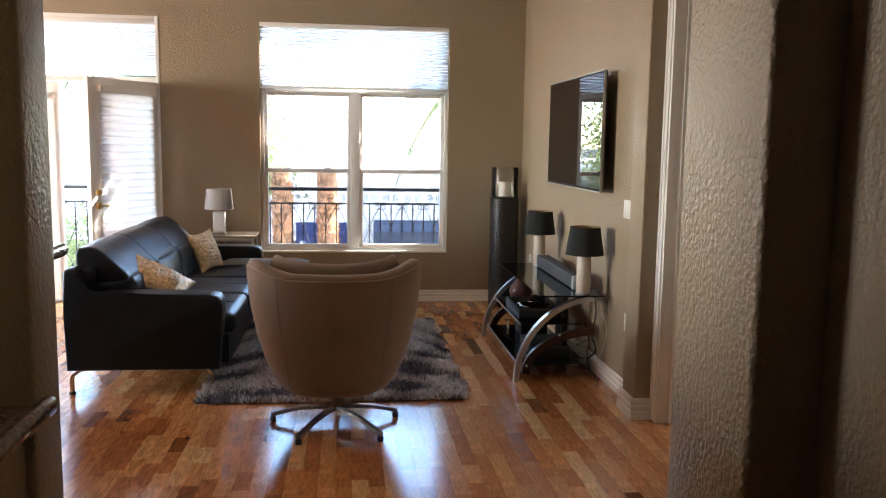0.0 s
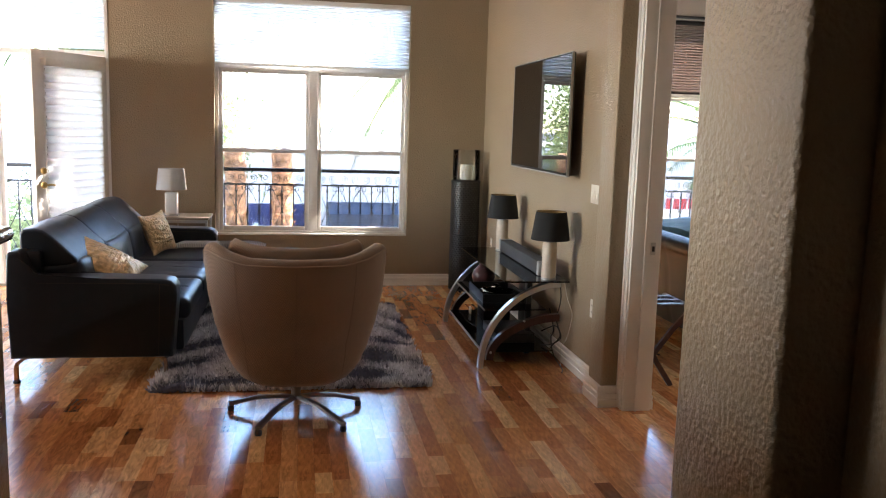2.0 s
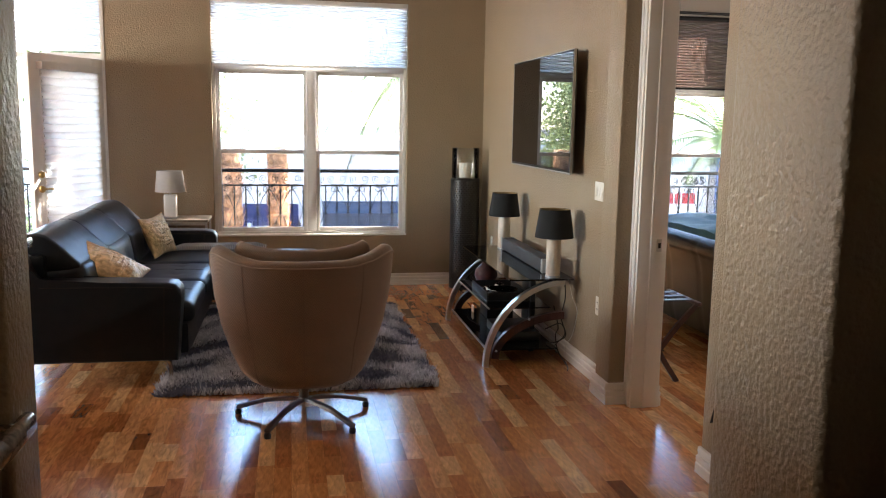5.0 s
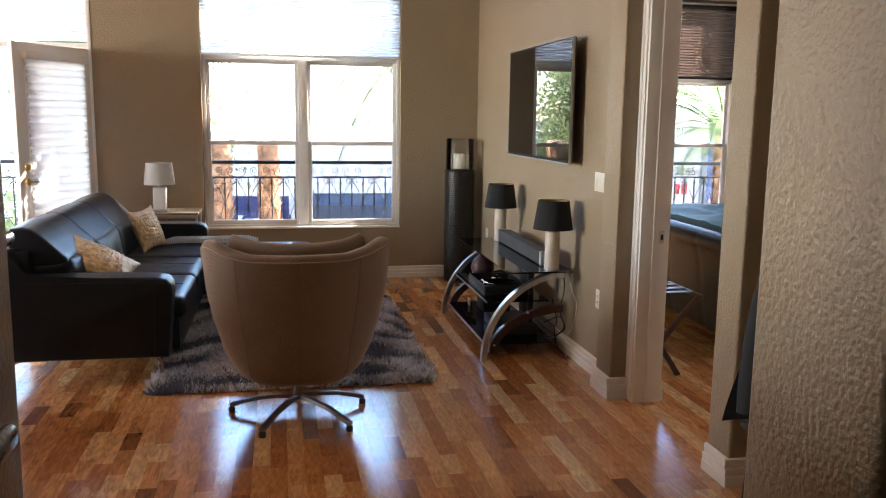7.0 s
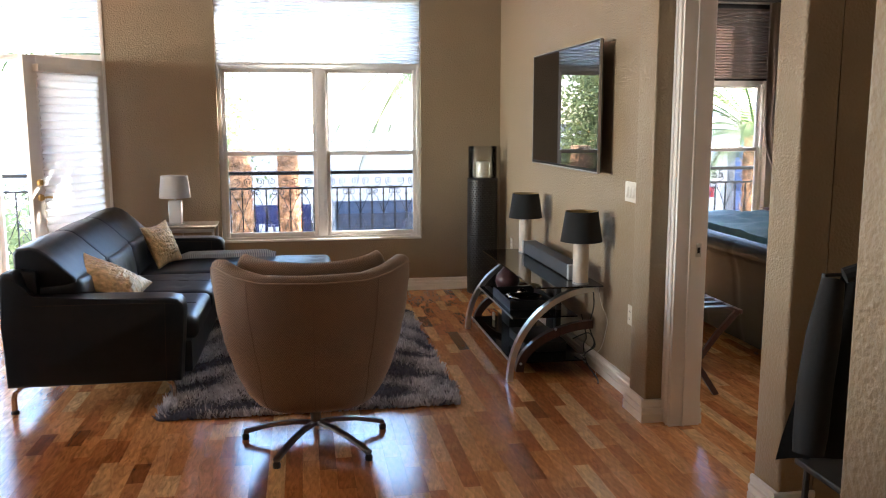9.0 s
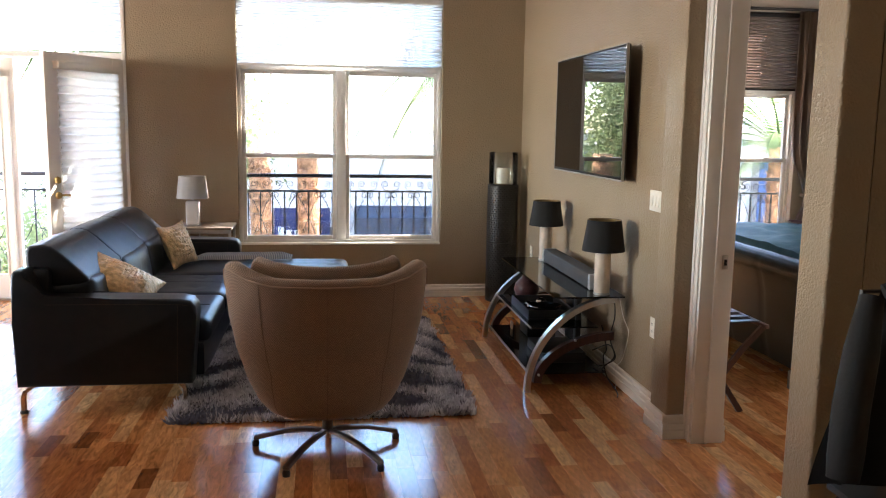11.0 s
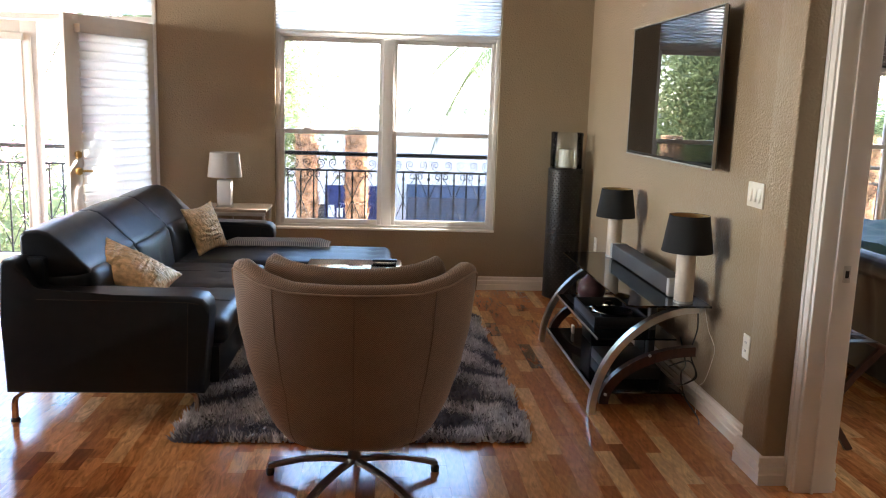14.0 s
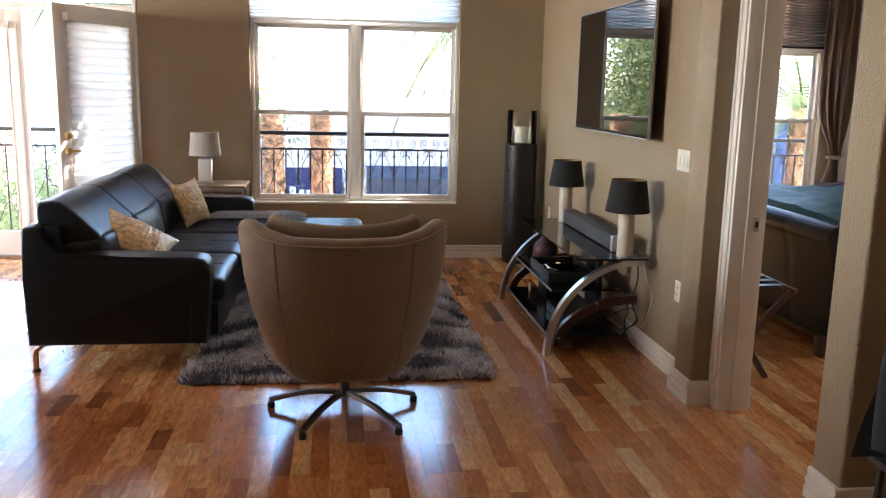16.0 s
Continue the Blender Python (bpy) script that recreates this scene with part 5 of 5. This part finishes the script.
# luggage rack
lr = thing("luggage_rack", (1.73, 5.0, 0), "folding cherry wood luggage rack with black straps", "luggage rack")
for y in (4.80, 5.20):
    for xa, xb in ((1.77, 1.46), (1.47, 1.90)):
        bm = B()
        p = [(xa, y, 0.0), (xa + (xb - xa) * 0.35, y, 0.16), (xa + (xb - xa) * 0.7, y, 0.36), (xb, y, 0.50)]
        flatbar(bm, p, (0, 1, 0), 0.022, 0.032)
        part("leg", bm, REDWOOD, lr)
        y += 0.024 if xa > 1.6 else -0.024
for x in (1.46, 1.89):
    bm = B()
    box(bm, x - 0.014, x + 0.014, 4.78, 5.24, 0.485, 0.51, 0.004)
    part("rail", bm, REDWOOD, lr)
for y in (4.88, 5.0, 5.12):
    bm = B()
    box(bm, 1.46, 1.89, y - 0.024, y + 0.024, 0.511, 0.514)
    part("strap", bm, BLACKPL, lr, "black webbing strap")

# curtain
cu = thing("curtain", (4.15, YN - 0.09, 0), "bronze satin curtain tied back beside the bedroom window", "curtain")
bm = B()


def curtain(u, v):
    z = 2.72 - 2.70 * v
    tie = math.exp(-((z - 0.98) / 0.28) ** 2)
    half = 0.17 * (1 - 0.66 * tie) * (1 if z > 0.98 else 0.72 + 0.0 * z)
    cx = 4.06 + 0.05 * tie
    a = 2 * u - 1
    return (cx + a * half, YN - 0.10 + (0.036 * math.sin(a * 13) + 0.012 * math.sin(a * 29 + 3 * z)) * (1 - 0.4 * tie), z)


sheet(bm, curtain, 70, 60)
bmesh.ops.solidify(bm, geom=bm.faces[:], thickness=0.003)
part("panel", bm, CURTAIN, cu)
bm = B()
lathe(bm, (4.11, YN - 0.10, 0.98), ((0.072, -0.02), (0.08, 0.0), (0.072, 0.02), (0.066, 0.0)), 28, closed=True)
part("tieback", bm, CURTAIN, cu)
bm = B()
tube(bm, [(1.9, YN - 0.10, 2.735), (4.5, YN - 0.10, 2.735)], 0.014, 12)
rod = solo("curtain_rod", bm, IRON, "dark metal curtain rod above the bedroom window", "curtain rod")
for x in (2.0, 4.4):
    bm = B()
    box(bm, x - 0.01, x + 0.01, YN - 0.10, YN, 2.715, 2.725)
    part("bracket", bm, IRON, rod)

# ---- balcony and railing ----
bm = B()
box(bm, -7.0, 7.0, YN + TH, 9.12, -0.25, -0.03)
solo("balcony_floor", bm, CONCRETE, "grey concrete balcony floor", "balcony", kind="structure")
RY = 9.02


def scroll_bm(s):
    bm = B()
    for sx in (-1, 1):
        pts = []
        for k in range(26):
            a = k / 25 * 2.6 * math.pi
            r = 0.036 * (1 - k / 25 * 0.75)
            pts.append((sx * (0.058 - r * math.cos(a)) * 1.0, 0, 0.0 + s * r * math.sin(a)))
        tube(bm, pts, 0.004, 5)
        tube(bm, [(sx * 0.022, 0, 0), (sx * 0.03, 0, -s * 0.03), (sx * 0.06, 0, -s * 0.055), (sx * 0.10, 0, -s * 0.06)], 0.004, 5)
    return bm


def mesh_of(bm, name, material):
    me = bpy.data.meshes.new(name)
    bm.to_mesh(me)
    bm.free()
    me.materials.append(material)
    return me


rail = thing("balcony_railing", (0, RY, -0.03), "black wrought-iron balcony railing with scrolls and crossed bars", "railing")


def child(name, me, parent, loc):
    o = new(name, me)
    o.parent = parent
    o.location = Vector(loc) - BASE[parent]
    return o


X0, X1 = -6.0, 5.4
bm = B()
box(bm, X0, X1, RY - 0.025, RY + 0.025, 1.062, 1.098, 0.004)
part("top_rail", bm, IRON, rail)
for z in (0.925, 0.10):
    bm = B()
    box(bm, X0, X1, RY - 0.01, RY + 0.01, z - 0.009, z + 0.009, 0.002)
    part("rail", bm, IRON, rail)
bm = B()
box(bm, -0.0065, 0.0065, -0.0065, 0.0065, -0.825 / 2, 0.825 / 2)
bar_me = mesh_of(bm, "bar", IRON)
scr_me = mesh_of(scroll_bm(1), "scroll", IRON)
bm = B()
tube(bm, [(-0.119, 0.008, 0.78), (-0.06, 0.008, 0.70), (0.0, 0.008, 0.55), (0.06, 0.008, 0.40), (0.119, 0.008, 0.30), (0.06, 0.008, 0.20), (0.0, 0.008, 0.05)], 0.0042, 5)
tube(bm, [(0.119, -0.008, 0.78), (0.06, -0.008, 0.70), (0.0, -0.008, 0.55), (-0.06, -0.008, 0.40), (-0.119, -0.008, 0.30), (-0.06, -0.008, 0.20), (0.0, -0.008, 0.05)], 0.0042, 5)
for sx in (-1, 1):
    tube(bm, [(sx * (0.119 - 0.034 + 0.034 * (1 - 0.045 * k) * math.cos(k * 0.5)), 0.0, 0.772 + 0.034 * (1 - 0.045 * k) * math.sin(k * 0.5)) for k in range(17)], 0.004, 5)
cross_me = mesh_of(bm, "crossed_bar", IRON)
bm = B()
lathe(bm, (0, 0, 0), ((0.004, -0.016), (0.014, -0.006), (0.014, 0.006), (0.004, 0.016)), 8)
knot_me = mesh_of(bm, "knot", IRON)
bm = B()
box(bm, -0.02, 0.02, -0.02, 0.02, -0.55, 0.55, 0.003)
post_me = mesh_of(bm, "post", IRON)
for xp in (-5.95, -1.87, 1.6, 5.35):
    child("post", post_me, rail, (xp, RY, 0.51))
x = X0 + 0.05
k = 0
while x < X1:
    child("bar", bar_me, rail, (x, RY, 0.5125))
    if k % 2 == 0:
        child("crossed_bar", cross_me, rail, (x, RY, 0.11))
        child("scroll", scr_me, rail, (x, RY, 0.995))
        child("knot", knot_me, rail, (x, RY, 0.86))
    x += 0.1185
    k += 1

# ---- street ----
GZ = -4.2
bm = B()
box(bm, -1500, 1500, -1500, 1500, GZ - 0.5, GZ)
solo("ground", bm, ASPHALT, "dark asphalt street", "ground", kind="structure")
bm = B()
box(bm, -80, 80, 18.0, 24.0, GZ, GZ + 0.15, 0.02)
solo("pavement", bm, CONCRETE, "pale concrete pavement across the street", "pavement", kind="structure")
bm = B()
box(bm, -80, 80, 8.8, 12.5, GZ, GZ + 0.15, 0.02)
solo("pavement", bm, CONCRETE, "pale concrete pavement below the balcony", "pavement", kind="structure")
# own facade below the flat
bm = B()
box(bm, -20, 20, YN, YN + TH, GZ, -0.251)
box(bm, -20, -8.81, YN, YN + TH, -0.25, H)
box(bm, 6.21, 20, YN, YN + TH, -0.25, H)
solo("wall_facade", bm, STUCCO, "pale stucco facade of the flat's own building", "wall", kind="structure")


def building(x0, x1, y0, y1, z1, material, label, rows, cols, wz=1.5, ww=1.3):
    ob = thing("street_building", ((x0 + x1) / 2, y0, GZ + 0.15), label, "building")
    bm = B()
    box(bm, x0, x1, y0, y1, GZ, z1)
    part("wall", bm, material, ob)
    bm = B()
    box(bm, x0 - 0.15, x1 + 0.15, y0 - 0.2, y1, z1, z1 + 0.35, 0.03)
    part("cornice", bm, material, ob)
    for r in range(rows):
        for c in range(cols):
            x = x0 + (x1 - x0) * (c + 0.5) / cols
            z = GZ + 1.0 + r * 3.1
            bm = B()
            frame_rect(bm, x - ww / 2 - 0.08, x + ww / 2 + 0.08, z - 0.08, z + wz + 0.08, y0 - 0.05, y0 + 0.02, 0.09)
            w = part("window", bm, VINYL, ob)
            bm = B()
            box(bm, x - ww / 2, x + ww / 2, y0 - 0.015, y0 - 0.005, z, z + wz)
            part("pane", bm, DARKWIN, w)
    return ob


building(-9.0, 9.6, 24.0, 34.0, 0.75, STUCCO, "low white stucco shop building across the street", 1, 6, 2.0, 1.8)
building(10.2, 30.0, 24.0, 36.0, 1.6, STUCCO, "white stucco building with a red sign across the street", 1, 6, 2.0, 1.8)
building(-34.0, -15.5, 34.0, 46.0, 5.2, PINKST, "plum stucco apartment building down the street", 3, 7)


def flat_sign(name, x0, x1, y, z0, z1, material, label):
    ob = thing(name, ((x0 + x1) / 2, y, z0), label, "sign")
    bm = B()
    box(bm, x0, x1, y - 0.06, y, z0, z1, 0.01)
    part("panel", bm, material, ob)
    return ob


def text_mesh(body, size, material):
    """Raised upright lettering that faces the camera's side of the street."""
    cv = bpy.data.curves.new("lettering", 'FONT')
    cv.body, cv.size, cv.extrude, cv.align_x = body, size, 0.01, 'CENTER'
    tmp = bpy.data.objects.new("lettering", cv)
    me = bpy.data.meshes.new_from_object(tmp)
    bpy.data.objects.remove(tmp)
    me.transform(pose(0, 0, 0, 90, 0, 0))
    me.materials.append(material)
    return me


sg = flat_sign("shop_sign", -1.95, -0.42, 23.99, -2.4, -0.69, BLUE, "blue shop sign with white bars of lettering")
for x0, x1, z0, z1 in ((-1.85, -0.95, -1.55, -1.22), (-1.80, -1.55, -1.78, -1.66), (-1.85, -1.65, -2.3, -2.05)):
    bm = B()
    n = max(1, int((x1 - x0) / 0.2))
    for k in range(n):
        a = x0 + (x1 - x0) * k / n
        box(bm, a, a + (x1 - x0) / n * 0.72, 23.915, 23.931, z0, z1 * (1 if k % 2 else 1) - (0.08 if k % 3 else 0))
    part("lettering", bm, WHITEPAINT, sg)
child("small_lettering", text_mesh("+ SPA", 0.19, WHITEPAINT), sg, (-1.22, 23.92, -1.80))
aw = thing("shop_awning", (3.0, 23.4, -2.0), "slate blue fabric awning on the shop front", "awning")
bm = B()
vs = [bm.verts.new(p) for p in ((0.25, 23.99, -0.62), (3.3, 23.99, -0.62), (3.3, 22.9, -0.85), (0.25, 22.9, -0.85), (3.3, 22.9, -2.4), (0.25, 22.9, -2.4), (0.25, 23.99, -2.4), (3.3, 23.99, -2.4))]
for q in ((0, 1, 2, 3), (3, 2, 4, 5), (0, 3, 5, 6), (1, 7, 4, 2), (0, 6, 7, 1), (6, 5, 4, 7)):
    bm.faces.new([vs[i] for i in q])
part("canopy", bm, AWNING, aw)
tc = thing("tiled_column", (12.35, 23.9, GZ + 0.15), "blue tiled column of the building across the street", "column")
tb = B()
box(tb, -0.16, 0.16, -0.02, 0.02, -0.16, 0.16, 0.008, 1)
tile_me = mesh_of(tb, "tile", BLUETILE)
bm = B()
box(bm, 11.99, 12.71, 23.62, 23.99, GZ + 0.15, 1.35)
part("core", bm, CONCRETE, tc)
for r in range(16):
    for c in range(2):
        child("tile", tile_me, tc, (12.18 + 0.34 * c, 23.61, GZ + 0.36 + r * 0.34))
ns = flat_sign("street_number_sign", 10.9, 11.95, 23.99, -0.25, 0.4, STUCCO, "white wall panel with the street number 2265")
me = text_mesh("2265", 0.36, DARKPAINT)
o = child("number", me, ns, (11.45, 23.91, -0.10))
rs = flat_sign("red_sign", 10.3, 11.6, 23.95, -0.75, -0.3, WHITEPAINT, "white sign with red lettering bars")
for k in range(5):
    bm = B()
    box(bm, 10.38 + k * 0.24, 10.56 + k * 0.24, 23.87, 23.889, -0.68, -0.36)
    part("lettering", bm, REDSIGN, rs)


# ---- palms and shrubs ----
def palm(x, y, top, seed, r=0.19, fronds=26, flen=2.1, low=-0.5, label="tall palm with shaggy bark and arching green fronds"):
    rg = random.Random(seed)
    ob = thing("palm_tree", (x, y, GZ + 0.15), label, "palm tree")
    bm = B()
    h = top - GZ
    n = int(h / 0.11)
    tube(bm, [(x + 0.06 * math.sin(k * 0.05), y, GZ + 0.1 + h * k / n) for k in range(n + 1)], [r * (1.25 - 0.25 * min(1, k / 12)) * (1.0 + 0.05 * (k % 2)) for k in range(n + 1)], 12)
    part("trunk", bm, TRUNK, ob)
    vs, fs = [], []
    for k in range(n * 9):
        a, z = rg.uniform(0, 6.28), GZ + 0.3 + (h - 0.4) * rg.random()
        cx = 0.06 * math.sin((z - GZ) / h * n * 0.05)
        w, l = rg.uniform(0.03, 0.07), rg.uniform(0.07, 0.16)
        i = len(vs)
        for da, dz, dr in ((-w / r, 0, 0), (w / r, 0, 0), (0, l, 0.07), (0, -0.05, 0.03)):
            vs.append((cx + (r + dr) * math.cos(a + da), (r + dr) * math.sin(a + da), z + dz - GZ - 0.15))
        fs += [(i, i + 1, i + 2), (i, i + 3, i + 1)]
    me = bpy.data.meshes.new("bark_scales")
    me.from_pydata(vs, [], fs)
    me.materials.append(TRUNK)
    o = new("bark_scales", me)
    o.parent = ob
    tagged(o, kind="stuff")
    for f in range(fronds):
        az, el = f * 2.399 + rg.uniform(-0.2, 0.2), rg.uniform(low, 1.25)
        L = flen * rg.uniform(0.85, 1.15)
        bm = B()
        pts = []
        d = Vector((math.cos(az) * math.cos(el), math.sin(az) * math.cos(el), math.sin(el)))
        p = Vector((x + 0.06 * math.sin(n * 0.05), y, top))
        for k in range(15):
            pts.append(p.copy())
            p += d * (L / 14)
            d = (d + Vector((0, 0, -0.11))).normalized()
        tube(bm, pts, [0.02 * (1 - k / 16) + 0.003 for k in range(15)], 4)
        for k in range(2, 15):
            dd = (pts[k] - pts[k - 1]).normalized()
            s = dd.cross(Vector((0, 0, 1))).normalized()
            for sub in range(3):
                q = pts[k - 1] + (pts[k] - pts[k - 1]) * (sub / 3)
                for sg_ in (-1, 1):
                    ln = 0.50 * math.sin(math.pi * (0.12 + 0.8 * k / 15)) * rg.uniform(0.8, 1.15)
                    tip = q + s * sg_ * ln * 0.8 + dd * ln * 0.55 + Vector((0, 0, -0.18 * ln - 0.05))
                    v = [bm.verts.new(q - dd * 0.018), bm.verts.new(q + dd * 0.018), bm.verts.new(tip)]
                    bm.faces.new(v)
        me = bpy.data.meshes.new("frond")
        bm.transform(Matrix.Translation(-BASE[ob]))
        bm.to_mesh(me)
        bm.free()
        me.materials.append(FROND)
        o = new("frond", me)
        o.parent = ob


palm(-1.60, 13.6, 1.10, 1, r=0.155, fronds=0, label="thick palm trunk with shaggy orange bark")
palm(-0.88, 13.7, 1.10, 2, r=0.16, fronds=0, label="thick palm trunk with shaggy orange bark")
palm(1.85, 13.6, 2.9, 3, fronds=36, flen=2.5)
palm(6.9, 13.6, 1.25, 5, low=0.2, fronds=24)
palm(-8.3, 15.0, 2.6, 6, r=0.24, fronds=26)
palm(-4.2, 15.5, 3.6, 8, fronds=30, flen=2.6)
# this last palm is out of view, added in the sun's path as a shade
palm(10.8, 13.6, 8.0, 12, fronds=46, flen=2.6, label="tall unseen palm added so that its fronds dapple the sunlight")


def shrub(x, y, z0, rx, rz, seed, count, label):
    rg = np.random.RandomState(seed)
    ob = thing("street_tree", (x, y, GZ + 0.15), label, "tree")
    bm = B()
    tube(bm, [(x, y, GZ + 0.1), (x + 0.08, y, (GZ + z0) / 2), (x, y, z0)], [0.13, 0.10, 0.06], 8)
    for k in range(7):
        a = k * 0.9
        tube(bm, [(x + 0.04, y, (GZ + z0) / 2 + 0.1 * k), (x + rx * 0.6 * math.cos(a), y + rx * 0.6 * math.sin(a), z0 + rz * (0.2 + 0.08 * k))], [0.04, 0.012], 6)
    part("trunk", bm, TRUNK, ob)
    cl = [(rg.uniform(-1, 1) * rx * 0.7, rg.uniform(-1, 1) * rx * 0.7, z0 + rg.uniform(-0.5, 0.9) * rz) for _ in range(26)]
    vs, fs = [], []
    for k in range(count):
        c = cl[rg.randint(len(cl))]
        p = Vector(c) + Vector(rg.normal(0, 0.30, 3))
        a = Vector(rg.normal(0, 1, 3)).normalized()
        b = a.orthogonal().normalized()
        s = rg.uniform(0.03, 0.065)
        i = len(vs)
        p.z -= GZ + 0.15
        for q in (p - a * s, p + b * s * 0.5, p + a * s, p - b * s * 0.5):
            vs.append(tuple(q))
        fs.append((i, i + 1, i + 2, i + 3))
    me = bpy.data.meshes.new("crown")
    me.from_pydata(vs, [], fs)
    me.materials.append(LEAF)
    o = new("crown", me)
    o.parent = ob


shrub(-6.6, 13.0, -0.3, 1.3, 1.1, 11, 9000, "leafy green tree below the balcony doors")
shrub(-4.6, 12.2, -0.9, 1.2, 1.2, 12, 7000, "bushy green tree beside the balcony")
shrub(-3.1, 15.4, 1.5, 1.5, 1.7, 14, 30000, "leafy green street tree in front of the window")
shrub(-10.5, 14.5, 0.1, 1.8, 1.4, 13, 9000, "leafy green street tree further along")

# ---- floor planks ----
bm = B()
box(bm, -8.8, 6.2, -2.8, YN + TH, -0.12, -0.004)
floor = solo("floor", bm, SUBFLOOR, "glossy honey and amber hardwood strip floor", "floor", kind="structure")
PW = 0.078
rg = random.Random(7)
LENS = (0.22, 0.28, 0.35, 0.43, 0.52, 0.64)


def plank_mesh(ln):
    bm = B()
    w, b = PW / 2 - 0.0002, 0.00012
    lo = [bm.verts.new((sx * w, sy * (ln / 2 - 0.0002), -0.006)) for sx, sy in ((-1, -1), (1, -1), (1, 1), (-1, 1))]
    mi = [bm.verts.new((sx * w, sy * (ln / 2 - 0.0002), -b)) for sx, sy in ((-1, -1), (1, -1), (1, 1), (-1, 1))]
    hi = [bm.verts.new((sx * (w - b), sy * (ln / 2 - 0.0002 - b), 0.0)) for sx, sy in ((-1, -1), (1, -1), (1, 1), (-1, 1))]
    for a, c in ((lo, mi), (mi, hi)):
        for k in range(4):
            bm.faces.new((a[k], a[(k + 1) % 4], c[(k + 1) % 4], c[k]))
    bm.faces.new(hi)
    return bm


meshes = {ln: mesh_of(plank_mesh(ln), "plank", PLANK) for ln in LENS}
shapes = {ln: ([tuple(v.co) for v in meshes[ln].vertices], [tuple(p.vertices) for p in meshes[ln].polygons]) for ln in LENS}
vs, fs = [], []
count = 0
nrow = int((6.15 + 8.748) / PW)
for r in range(nrow):
    x = -8.748 + PW * (r + 0.5)
    y = -2.75 - rg.random() * 0.5
    while y < YN - 0.05:
        ln = rg.choice(LENS)
        if y + ln > YN + 0.1:
            ln = LENS[0]
        yc = y + ln / 2
        near = -0.95 < x < 1.15 and 3.0 < yc < 6.2
        if near and count < 298:
            o = new("plank", meshes[ln])
            o.parent = floor
            o.location = (x, yc, 0)
            count += 1
        else:
            i = len(vs)
            sv, sf = shapes[ln]
            vs += [(a + x, b + yc, c) for a, b, c in sv]
            fs += [tuple(i + q for q in f) for f in sf]
        y += ln
me = bpy.data.meshes.new("planks")
me.from_pydata(vs, [], fs)
me.materials.append(PLANKS)
o = new("planks", me)
o.parent = floor
tagged(o, kind="stuff")
